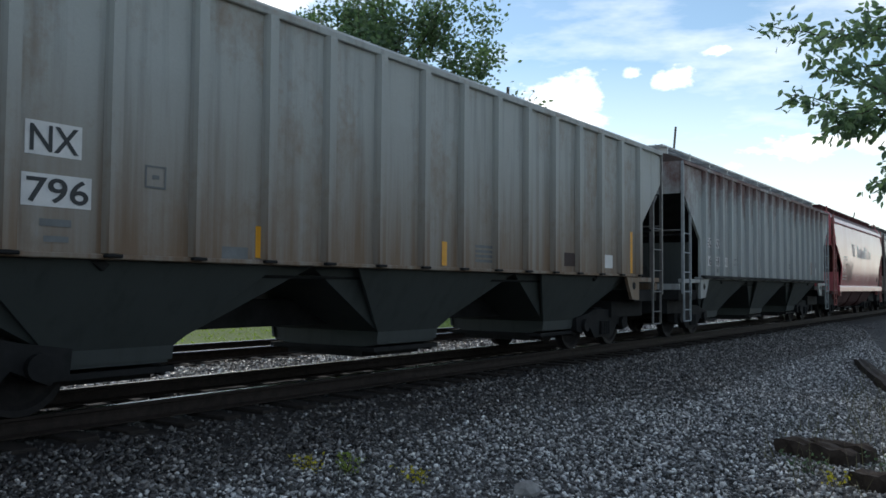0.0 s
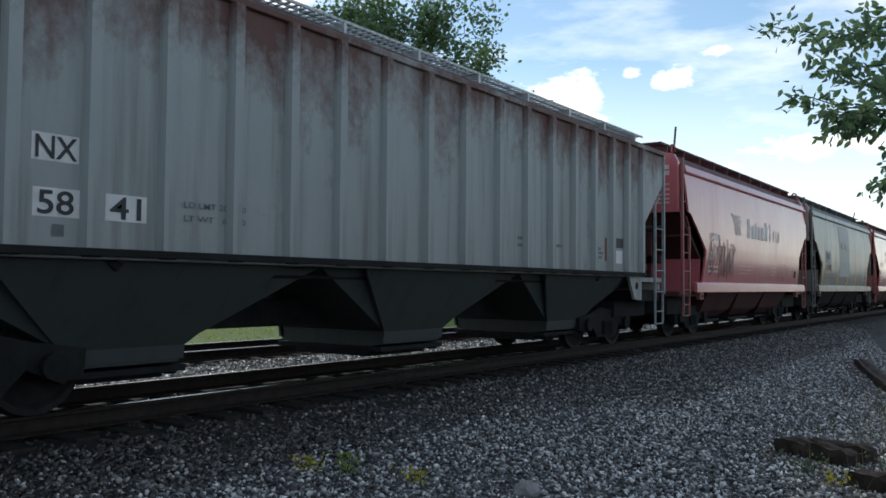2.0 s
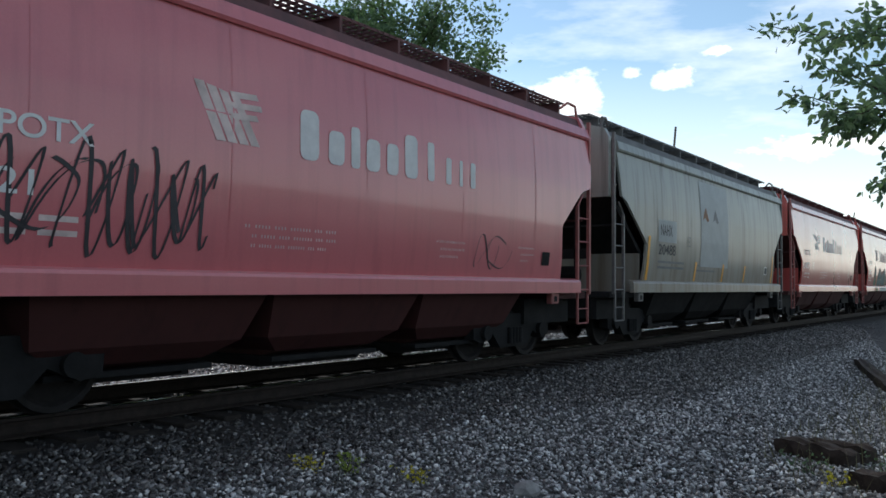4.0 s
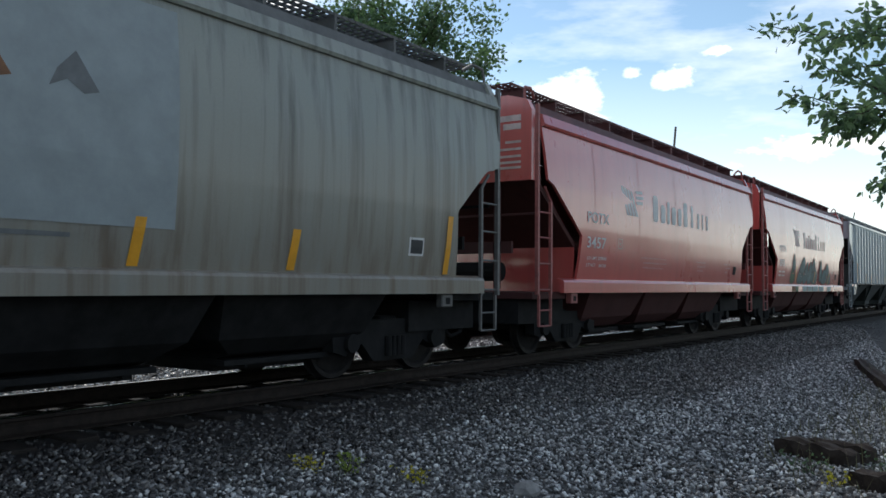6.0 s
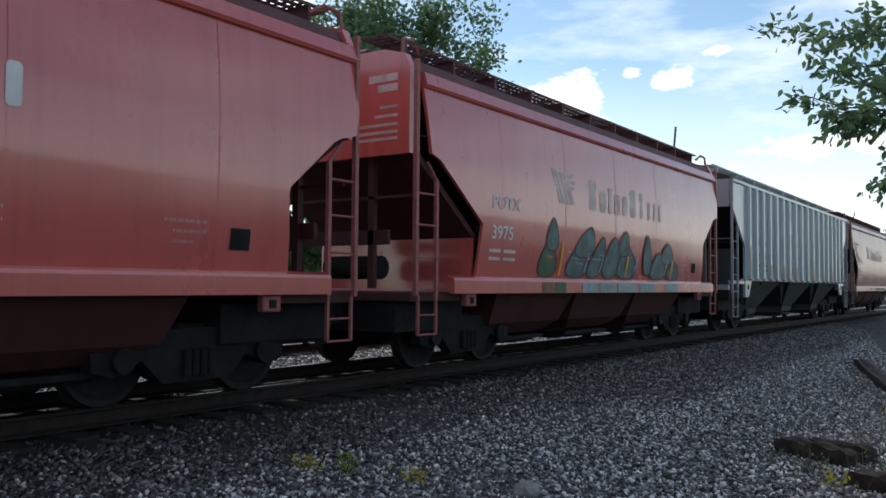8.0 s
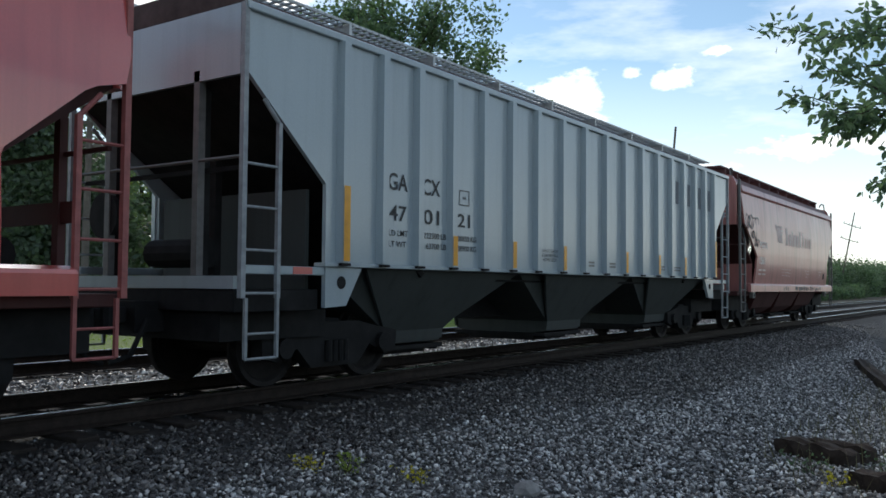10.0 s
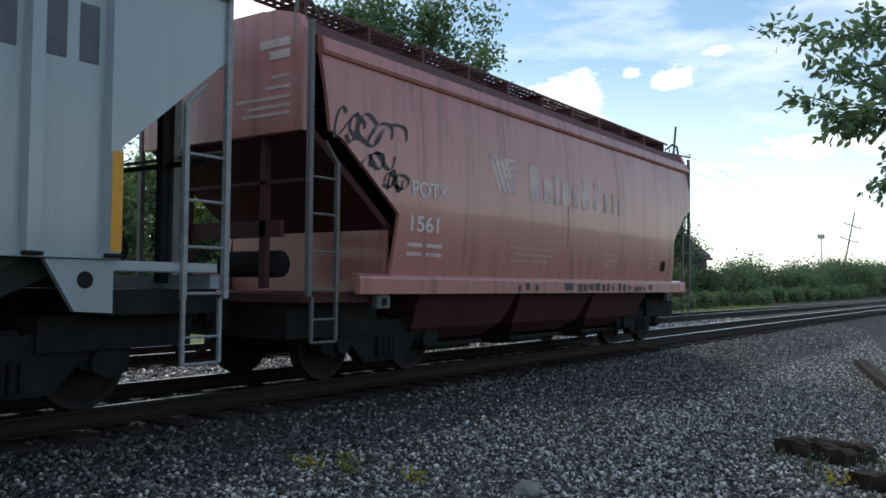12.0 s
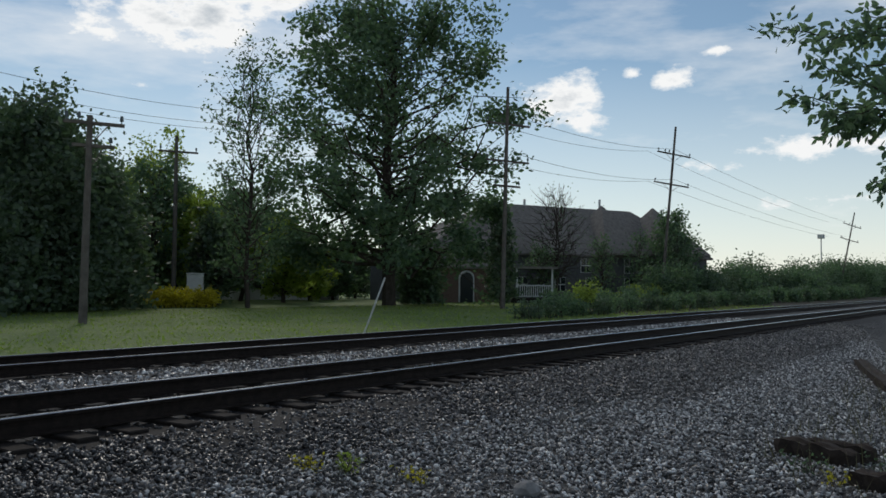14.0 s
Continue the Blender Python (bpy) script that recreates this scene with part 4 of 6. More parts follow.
        letters(car, "POTX", start, start + (0.93 if car is e else 0.83), 2.36, 2.56, ink, True)
        letters(car, number, start, start + step * len(number), 1.90, 2.11, ink, True)
        if car is e:
            letters(car, "LD LMT 229900", 1.82, 2.66, 1.69, 1.75, M_WHITE, True)
            letters(car, "LT WT    56100", 1.82, 2.66, 1.56, 1.62, M_WHITE, True)
            outline_box(car, 3.18, 3.38, 1.93, 2.13, M_WORN_WHITE, True)
        else:
            for z in (1.70, 1.58):
                marking(car, [(1.80, 2.12, z, z + 0.05, "----"), (2.22, 2.57, z, z + 0.05, "----")], M_WORN_WHITE, True, "small white bars")
        # emblem of slanted stripes
        for k in range(4):
            x0 = 3.72 + 0.15 * k - (0.42 if car is e else 0)
            stripe = ((x0 + 0.28, 2.62), (x0 + 0.40, 2.62), (x0 + 0.12, 3.18 - 0.03 * k), (x0, 3.18 - 0.02 * k))
            emblem_piece(car, stripe, worn)
        for k in range(3):
            z0 = 2.86 + 0.11 * k
            e_back = 0.14 if car is e else 0.0
            emblem_piece(car, ((4.22 - e_back, z0), (4.60 - e_back - 0.05 * abs(k - 1), z0 + 0.02), (4.58 - e_back - 0.06 * abs(k - 1), z0 + 0.08), (4.16 - e_back, z0 + 0.06)), worn)
        back = 0.20 if car in (e, h) else 0.0
        brand_shapes(car, 5.08 - back, 7.40 - back, 2.58, 0.56, 0.64, ((1.15, 1.0), (1.05, 0.7), (0.62, 0.88), (1.0, 0.7), (0.9, 0.7), (1.05, 1.0)), ink if car in (c, e) else worn, "bold white blocks of a painted logo")
        brand_shapes(car, 7.40 - back, 8.84 - back * 0.5, 2.59, 0.52, 0.34, ((1.25, 1.0), (1.05, 0.7), (0.65, 0.7), (1.05, 0.7)), ink if car in (c, e) else worn, "slim white blocks of a painted logo")
        for x0, x1 in ((4.4, 5.8), (7.8, 8.5), (10.0, 10.5)):
            for z in (1.78, 1.68, 1.58):
                marking(car, [(x0 + 0.1 * (z < 1.7), x1 - 0.15 * (z < 1.6), z, z + 0.032, "|| ||||| |||| ||||||| ||| ||||")], M_WORN_WHITE, True, "small white bars")
        hb = bmesh.new()
        for k, (wd, z) in enumerate(((0.5, 4.0), (0.34, 3.86), (0.3, 3.6), (0.4, 3.48), (0.9, 3.36), (0.7, 3.26), (0.8, 3.17))):
            add_box(hb, -0.028, -0.022, -1.25, -1.25 + wd, z - (0.05 if k < 2 else 0.02), z + (0.05 if k < 2 else 0.02))
        part("marking", hb, M_WORN_WHITE, car, "small white bars")
        plate(car, "dark_port", 10.80, 11.06, 1.54, 1.76, M_DARK, True, "small dark placard", 0.010)
    scrawl(c, 3, 1.85, 3.95, 1.42, 2.45, 9, 0.020, M_SPRAY, True, "black sprayed scrawl")
    scrawl(c, 8, 8.9, 9.6, 1.45, 1.95, 2, 0.012, M_SPRAY, True, "thin sprayed scrawl")
    scrawl(h, 5, 0.46, 1.50, 2.86, 3.30, 5, 0.030, M_SPRAY, True, "black sprayed scrawl")
    scrawl(h, 6, 0.98, 1.30, 2.62, 2.84, 2, 0.030, M_SPRAY, True, "black sprayed scrawl")
    scrawl(h, 7, 1.30, 1.68, 2.36, 2.66, 3, 0.030, M_SPRAY, True, "black sprayed scrawl")
    rng = random.Random(4)
    for k in range(22):
        x = 4.6 + k * 0.255 + rng.uniform(-0.04, 0.04)
        if k in (3, 4, 5):
            continue
        part("graffiti", box(x, x + rng.uniform(0.07, 0.20), -1.626, -1.622, rng.uniform(1.10, 1.14), rng.uniform(1.20, 1.265)), M_SPRAY, h, "black smear on the sill")
    # broad teal lettering with dark outlines and yellow accents
    for k, (cx, z0, z1, w, lean, mat) in enumerate(((3.62, 1.36, 1.95, 0.44, 0.15, M_GREEN), (3.78, 1.80, 2.32, 0.28, 0.05, M_TEAL), (4.70, 1.36, 1.95, 0.60, 0.35, M_TEAL),
                                                    (4.95, 1.72, 2.25, 0.52, 0.55, M_TEAL), (5.40, 1.36, 2.10, 0.42, 0.55, M_TEAL), (6.15, 1.36, 2.12, 0.52, 0.25, M_TEAL),
                                                    (6.75, 1.80, 2.26, 0.36, 0.20, M_TEAL), (6.95, 1.36, 1.95, 0.66, 0.05, M_TEAL), (8.05, 1.45, 2.24, 0.34, -0.08, M_TEAL),
                                                    (8.60, 1.36, 1.90, 0.60, 0.10, M_TEAL), (9.15, 1.70, 2.12, 0.50, 0.05, M_TEAL), (9.55, 1.36, 1.75, 0.52, 0.0, M_TEAL))):
        sprayed_shape(f, cx, z0, z1, w, lean, M_SPRAY, 0.008 + 0.0012 * k, "dark outline of sprayed lettering", 0.035)
        sprayed_shape(f, cx, z0, z1, w, lean, mat, 0.0086 + 0.0012 * k, "dark green sprayed shape" if mat is M_GREEN else "grey-teal sprayed shape")
    for x, z0, z1 in ((4.02, 1.38, 1.95), (6.85, 1.40, 1.80), (9.35, 1.38, 1.78)):
        plate(f, "graffiti", x, x + 0.075, z0, z1, M_YELLOW, True, "yellow sprayed stroke", 0.024, 0.10)
    for x in (5.0, 5.65, 7.3, 8.3, 9.0):
        plate(f, "graffiti", x, x + 0.05, 1.45, 1.80, M_PALE_TEAL, True, "pale sprayed highlight", 0.024, 0.16)
    for x, w, mat, lab in ((3.35, 0.40, M_ORANGE, "orange patch on the sill"), (3.80, 0.42, M_GREEN, "green patch on the sill"), (4.85, 0.66, M_PALE_TEAL, "pale teal patch on the sill"), (5.60, 0.72, M_PALE_TEAL, "pale teal patch on the sill"),
                           (6.40, 0.95, M_PALE_TEAL, "pale teal patch on the sill"), (7.50, 0.80, M_PALE_TEAL, "pale teal patch on the sill"), (8.95, 0.75, M_PALE_TEAL, "pale teal patch on the sill")):
        part("graffiti", box(x, x + w, -1.626, -1.622, 1.09, 1.265), mat, f, lab)
    # olive grey smooth hopper with yellow strips
    d = smooth_car("hopper_car", 50.66, 13.15, M_GREY_D, M_LADDER_DIM, M_DARK, "weathered olive-grey covered hopper car with yellow strips")
    plate(d, "paint_patch", 2.25, 3.36, 2.18, 2.66, M_PATCH, True, "pale repaint patch")
    letters(d, "NAHX", 2.36, 3.07, 2.32, 2.56, M_BLACK, True)
    letters(d, "20488", 2.26, 3.32, 1.90, 2.13, M_BLACK, True)
    for z in (1.72, 1.60):
        marking(d, [(2.25, 3.9, z, z + 0.05, "---------")], M_FAINT, True, "faint bars")
        marking(d, [(4.6, 6.2, z - 0.02, z + 0.02, "---------")], M_FAINT, True, "faint bars")
    outline_box(d, 4.05, 4.30, 2.14, 2.36, M_FAINT, True)
    plate(d, "paint_patch", 5.05, 7.25, 1.70, 3.78, M_PATCH, True, "bluish clean patch of sheet", 0.0085)
    for x in (5.18, 5.95):
        bm = bmesh.new()
        bm.faces.new([bm.verts.new((x + dx, -(side_y(z, True) + 0.012), z)) for dx, z in ((0.0, 2.82), (0.16, 2.90), (0.32, 2.80), (0.46, 2.84), (0.24, 3.16), (0.07, 2.98))])
        part("emblem", bm, M_ORANGE if x < 5.5 else M_FAINT, d, "rusty remains of an emblem" if x < 5.5 else "grey remains of an emblem")
    for x, z, ln in ((1.60, 2.27, 0.06), (4.62, 1.80, 0.06), (6.76, 1.80, 0.06), (8.74, 1.80, 0.06), (11.70, 2.15, 0.05)):
        plate(d, "reflector_strip", x, x + 0.12, 1.35, z, M_YELLOW, True, "yellow reflective strip", 0.010, ln)
    plate(d, "placard", 10.90, 11.22, 1.58, 1.82, M_WHITE, True, "white-edged placard")
    plate(d, "placard", 10.93, 11.19, 1.61, 1.79, M_BLACK, True, "black placard", 0.008)
    # clean light grey ribbed hopper
    g = ribbed_car("hopper_car", 93.05, 16.66, 0.92, RIBS_G, M_GREY_G, M_LADDER_GREY, "clean light grey ribbed covered hopper car with yellow strips")
    for x0, up, low in ((2.38, "GA", "47"), (3.11, "CX", "01")):
        letters(g, up, x0, x0 + 0.40, 2.40, 2.62, M_BLACK, False)
        letters(g, low, x0 + 0.02, x0 + 0.38, 2.01, 2.21, M_BLACK, False)
    letters(g, "21", 3.94, 4.26, 2.02, 2.21, M_BLACK, False)
    letters(g, "LD LMT", 2.39, 2.79, 1.82, 1.895, M_BLACK, False)
    letters(g, "LT WT", 2.39, 2.75, 1.68, 1.755, M_BLACK, False)
    outline_box(g, 3.98, 4.24, 2.33, 2.55, M_FAINT, False)
    for words, x0, z in (("222300 LB", 3.13, 1.82), ("63700 LB", 3.19, 1.68), ("100850 KG", 3.90, 1.82), ("28900 KG", 3.95, 1.68)):
        letters(g, words, x0, x0 + 0.058 * len(words), z, z + 0.078, M_BLACK, False)
    for x0 in (12.48, 13.27, 14.03, 14.76):
        logo = bmesh.new()
        for a, b, z0, z1 in ((-0.02, 0.16, 3.09, 3.60), (0.28, 0.46, 3.09, 3.60)):
            add_box(logo, x0 + a, x0 + b, -1.562, -1.557, z0, z1)
        part("logo_block", logo, M_SLATE, g, "large dark slate-grey logo block")
    for x, z in ((1.50, 2.35), (3.75, 1.88), (5.38, 1.88), (7.08, 1.88), (9.75, 1.88), (11.50, 1.88), (13.12, 1.88), (15.36, 2.35)):
        plate(g, "reflector_strip", x - 0.05, x + 0.06, 1.47, z, M_YELLOW, False, "yellow reflective strip", 0.104)
    for x0 in (8.0, 8.95, 11.6, 12.6):
        for z in (1.62, 1.56):
            marking(g, [(x0, x0 + 0.45, z, z + 0.035, "-----")], M_FAINT, False, "faint bars")
    for k, words in enumerate(("CONSULT OWNER", "BEFORE REPAIRING", "HOPPER BODY")):
        cu = bpy.data.curves.new("notice", "FONT")
        cu.body, cu.size, cu.align_x = words, 0.075, "CENTER"
        tmp = bpy.data.objects.new("notice", cu)
        me = bpy.data.meshes.new_from_object(tmp)
        me.materials.append(M_BLACK)
        t = new("notice_text", me)
        t.parent = g
        tagged(t, "black stencilled words", kind="stuff")
        t.matrix_basis = pose(6.70, -1.562, 1.76 - 0.075 * k, 90, 0, 0)
        bpy.data.objects.remove(tmp)
    part("red_plate", box(0.75, 1.05, -1.548, -1.543, 1.31, 1.39), M_RED_E, g, "small red plate")


build_train()


# ---- trees and bushes ----
def quads_mesh(name, centres, sizes, rng, material, parent, label="", droop=0.0, ratio=0.62):
    """Many small pointed leaf blades, each a bent pair of triangles."""
    n = len(centres)
    a = rng.normal(size=(n, 3))
    a[:, 2] = a[:, 2] * 0.7 - droop
    a /= np.linalg.norm(a, axis=1)[:, None]
    b = np.cross(a, rng.normal(size=(n, 3)))
    b /= np.linalg.norm(b, axis=1)[:, None]
    s = sizes[:, None]
    v = np.stack([centres - a * s * 0.5, centres + b * s * ratio * 0.5, centres + a * s * 0.5, centres - b * s * ratio * 0.5], 1).reshape(-1, 3)
    me = bpy.data.meshes.new(name)
    me.vertices.add(n * 4)
    me.vertices.foreach_set("co", v.ravel())
    me.loops.add(n * 4)
    me.loops.foreach_set("vertex_index", np.arange(n * 4))
    me.polygons.add(n)
    me.polygons.foreach_set("loop_start", np.arange(n) * 4)
    me.polygons.foreach_set("loop_total", np.full(n, 4))
    me.update(calc_edges=True)
    me.materials.append(material)
    ob = new(name, me)
    ob.parent = parent
    ob["kind"] = "stuff"
    return ob


def limb(bm, p, q, r0, r1, rng, steps=4, wander=0.06):
    """A crooked tapering limb from p to q; returns its points."""
    p, q = Vector(p), Vector(q)
    ln = (q - p).length
    pts = [p]
    for i in range(1, steps + 1):
        t = i / steps
        off = Vector(rng.normal(size=3)) * ln * wander * (0 if i == steps else 1)
        pts.append(p.lerp(q, t) + off)
    for i in range(steps):
        add_tube(bm, pts[i], pts[i + 1], r0 + (r1 - r0) * i / steps, r0 + (r1 - r0) * (i + 1) / steps, n=7)
    return pts


def build_tree(name, x, y, height, spread, base, leaves, size, material, seed, label, density=1.0, trunk=0.35, lean=0.0, cone=False, clumps=46, category="tree", flat=0.75, puff=0.135, uneven=False):
    rng = np.random.default_rng(seed)
    z0 = ground_height(y)
    tree = new(name)
    tree.location = (x, y, z0)
    tagged(tree, label, category)
    wood = bmesh.new()
    stem = limb(wood, (0, 0, -0.1), (lean, 0, height * 0.86), trunk, trunk * 0.12, rng, 7, 0.012)
    tips = []
    for k in range(clumps):
        t = base + (1 - base) * (k + rng.random()) / clumps
        if cone:
            reach = spread * (1.05 - t) * rng.uniform(0.6, 1.0) + 0.25
        else:
            reach = spread * (0.35 + 0.65 * math.sin(math.pi * min(1, (t - base) / (1 - base) * 0.80 + 0.18))) * rng.uniform(0.45, 1.0)
        ang = k * 2.399 + rng.uniform(-0.5, 0.5)
        start = Vector((lean * t * 0.9, 0, height * max(base * 0.8, t * 0.80 - 0.06)))
        tip = Vector((lean * t + reach * math.cos(ang), reach * math.sin(ang), height * t * 0.98))
        pts = limb(wood, start, tip, trunk * 0.30 * (1.1 - t) + 0.02, 0.012, rng, 4, 0.07)
        tips += pts[2:]
        if not cone:
            for _ in range(2):
                side = pts[2].lerp(pts[4], rng.random()) + Vector(rng.normal(size=3)) * spread * 0.16
                limb(wood, pts[2], side, 0.03, 0.008, rng, 2, 0.05)
                tips.append(side)
    part("trunk", wood, M_BARK, tree)
    tips = np.array([tuple(p) for p in tips])
    n = int(leaves * density)
    if uneven:
        tips = tips[rng.random(len(tips)) < 0.62]
        weight = rng.exponential(1.0, len(tips)) + 0.15
        pick = rng.choice(len(tips), n, p=weight / weight.sum())
    else:
        pick = rng.integers(0, len(tips), n)
    cl = spread * puff
    pos = tips[pick] + rng.normal(size=(n, 3)) * np.array([cl, cl, cl * flat])
    pos[:, 2] = np.maximum(pos[:, 2], 0.15)
    quads_mesh("crown", pos, rng.uniform(0.6, 1.3, n) * size, rng, material, tree)
    return tree


def build_bush(name, x, y, w, h, n, size, material, seed, label, depth=None):
    rng = np.random.default_rng(seed)
    bush = new(name)
    bush.location = (x, y, ground_height(y))
    tagged(bush, label, "bush")
    depth = depth or w
    wood = bmesh.new()
    tips = []
    for k in range(max(8, int(w * 5))):
        foot = Vector((rng.uniform(-w / 2, w / 2) * 0.8, rng.uniform(-depth / 2, depth / 2) * 0.8, -0.05))
        tall = h * (0.72 + 0.28 * rng.random()) * (1.05 - 0.5 * abs(foot.x / (w / 2)) ** 2)
        tip = foot + Vector((rng.normal() * 0.12 * h, rng.normal() * 0.12 * h, tall))
        pts = limb(wood, foot, tip, 0.03, 0.006, rng, 3, 0.05)
        tips += [tuple(pts[1]), tuple(pts[2]), tuple(pts[3]), tuple(pts[2])]
    tagged(part("stalk", wood, M_BARK, bush), kind="stuff")
    tips = np.array(tips)
    pos = tips[rng.integers(0, len(tips), n)] + rng.normal(size=(n, 3)) * np.array([0.16, 0.16, 0.13]) * h
    pos[:, 2] = np.maximum(pos[:, 2], 0.05)
    quads_mesh("foliage", pos, rng.uniform(0.6, 1.3, n) * size, rng, material, bush)
    return bush


def build_greenery():
    build_tree("poplar_tree", 46.3, 37.0, 24.0, 11.2, 0.15, 36000, 0.37, M_LEAF, 7, "tall broad poplar with thin backlit crown on the lawn", clumps=110, trunk=0.50, puff=0.056, uneven=True)
    build_tree("slender_tree", 34.4, 38.1, 16.2, 2.9, 0.12, 4600, 0.22, M_LEAF, 12, "slender upright sparse tree beside the poplar", clumps=42, trunk=0.16)
    build_tree("broad_tree", 22.2, 40.0, 10.4, 4.2, 0.06, 26000, 0.30, M_LEAF_DARK, 21, "dark dense broad tree at the lawn's edge", clumps=90, trunk=0.25, puff=0.15)
    build_tree("conifer_tree", 16.6, 38.0, 9.6, 4.6, 0.04, 26000, 0.28, M_LEAF_DARK, 22, "dark dense evergreen at the lawn's edge", cone=True, clumps=80, trunk=0.25)
    build_tree("round_tree", 26.2, 41.0, 8.2, 3.4, 0.08, 11000, 0.36, M_LEAF_DARK, 23, "dark round tree by the evergreens", clumps=44, trunk=0.2)
    rng = np.random.default_rng(3)
    for k, (x, y, h, s, mat) in enumerate(((33, 55, 11.5, 4.5, M_LEAF), (38, 62, 12.5, 5.0, M_LEAF_FRESH), (45, 66, 12.5, 5.0, M_LEAF), (50, 62, 10.0, 4.5, M_LEAF_FRESH),
                                           (28.5, 47, 10.0, 3.6, M_LEAF_DARK), (40.5, 50, 8.0, 3.4, M_LEAF_FRESH), (54, 58, 9.0, 4.2, M_LEAF_DARK), (46, 47, 6.5, 2.8, M_LEAF_FRESH),
                                           (60, 70, 12.0, 5.5, M_LEAF), (66, 74, 11.0, 5.0, M_LEAF_DARK), (37.0, 44.0, 6.0, 2.4, M_LEAF_DARK), (24, 60, 14.0, 5.5, M_LEAF_DARK), (34.0, 58.5, 13.0, 4.6, M_LEAF), (41.5, 57.0, 12.5, 4.6, M_LEAF_FRESH), (38.0, 52.0, 10.5, 4.0, M_LEAF), (47.0, 53.0, 9.5, 3.8, M_LEAF), (29.5, 52.0, 11.0, 4.2, M_LEAF_DARK), (58.0, 53.0, 5.2, 3.0, M_LEAF), (67.0, 58.0, 5.6, 3.2, M_LEAF_DARK), (52.0, 50.0, 4.6, 2.6, M_LEAF_FRESH))):
        build_tree("background_tree", x, y, h, s, 0.14, 5600, 0.34, mat, 40 + k, "leafy garden tree behind the lawn", clumps=60, trunk=0.18, puff=0.09, uneven=True)
    # bare-topped and leafy small trees by the house
    build_tree("bare_tree", 66.0, 34.2, 10.6, 3.7, 0.25, 700, 0.16, M_LEAF, 61, "bare twiggy small tree before the house", clumps=95, trunk=0.13)
    build_tree("garden_tree", 52.2, 31.5, 7.8, 1.6, 0.08, 3600, 0.28, M_LEAF_DARK, 62, "narrow dark garden tree by the pole", clumps=36, trunk=0.12, cone=True)
    build_tree("garden_tree", 80.5, 29.0, 9.0, 3.0, 0.10, 6500, 0.32, M_LEAF, 63, "leafy tree beside the house corner", clumps=40, trunk=0.15)
    for k, (x, y, hh) in enumerate(((64.0, 34.5, 5.0), (69.5, 31.5, 6.2), (74.5, 30.0, 6.8), (77.5, 27.5, 7.4))):
        build_tree("garden_tree", x, y, hh, 1.9, 0.1, 1500, 0.22, M_LEAF, 70 + k, "thin sparse garden tree before the house", clumps=34, trunk=0.10)
    build_tree("garden_tree", 50.5, 37.5, 3.6, 2.2, 0.05, 4500, 0.30, M_LEAF_DARK, 64, "low dark tree before the house", clumps=36, trunk=0.12)
    # hedge of shrubs along the far track
    for k in range(26):
        x = 74 + k * 6.3 + rng.uniform(-1.5, 1.5)
        h = 4.7 * rng.uniform(0.55, 1.15) * (1 + 0.012 * k)
        build_bush("hedge_bush", x, 25.0 + rng.uniform(-1.0, 2.5) + 0.12 * k, 7.0, h, 5000, 0.26 + 0.008 * k, (M_LEAF, M_LEAF_DARK, M_LEAF_DARK)[k % 3], 100 + k, "wild leafy shrub along the railway", 3.5)
    for k in range(9):
        x = 50 + k * 2.9 + rng.uniform(-0.8, 0.8)
        build_bush("garden_bush", x, 25.0 + 0.3 * k + rng.uniform(-0.6, 0.6), 2.6, rng.uniform(1.0, 1.8), 1100, 0.2, (M_LEAF, M_LEAF_FRESH)[k % 2], 140 + k, "low weedy shrub by the lawn's end", 1.6)
    for k in range(28):
        x = 34.5 + k * 2.4 + 0.06 * k * k + rng.uniform(-0.7, 0.7)
        build_bush("trackside_bush", x, 19.3 + 0.10 * k + rng.uniform(-0.5, 0.8), 2.7, rng.uniform(0.55, 0.95) + 0.04 * k, 900, 0.15 + 0.006 * k, (M_LEAF_DARK, M_LEAF, M_LEAF)[k % 3], 300 + k, "low wild weedy shrub beside the far track", 1.5)
    for k in range(5):
        build_bush("yellow_bush", 30.4 + k * 0.75, 41.2 - k * 0.25, 1.4, 1.05, 1300, 0.17, M_LEAF_YELLOW, 160 + k, "bright yellow flowering shrub on the lawn", 1.2)
    # far wood that closes the view; last two unseen, added for reflections and dimmer side light
    for k, (x, y, w, h, d, n) in enumerate(((330, 60, 260, 5.5, 30, 22000), (60, 110, 160, 4.6, 14, 12000), (-30, 75, 60, 12, 14, 6000), (190, 105, 130, 6.5, 16, 12000), (40, -46, 240, 6.5, 14, 14000), (-48, -12, 24, 6.5, 50, 4000))):
        rng2 = np.random.default_rng(200 + k)
        pos = np.stack([rng2.uniform(-w / 2, w / 2, n), rng2.uniform(-d / 2, d / 2, n), np.zeros(n)], 1)
        top = np.array([h * (0.65 + 0.5 * noise.noise((p[0] * 0.06 + k, p[1] * 0.06, 3.0))) for p in pos])
        pos[:, 2] = rng2.random(n) ** 0.8 * top
        wood = quads_mesh("far_wood", pos + np.array([x, y, 0]), rng2.uniform(0.8, 1.8, n), rng2, M_LEAF if k != 1 else M_LEAF_DARK, None)
        tagged(wood, "hazy line of far leafy trees", "wood", kind="stuff")


build_greenery()


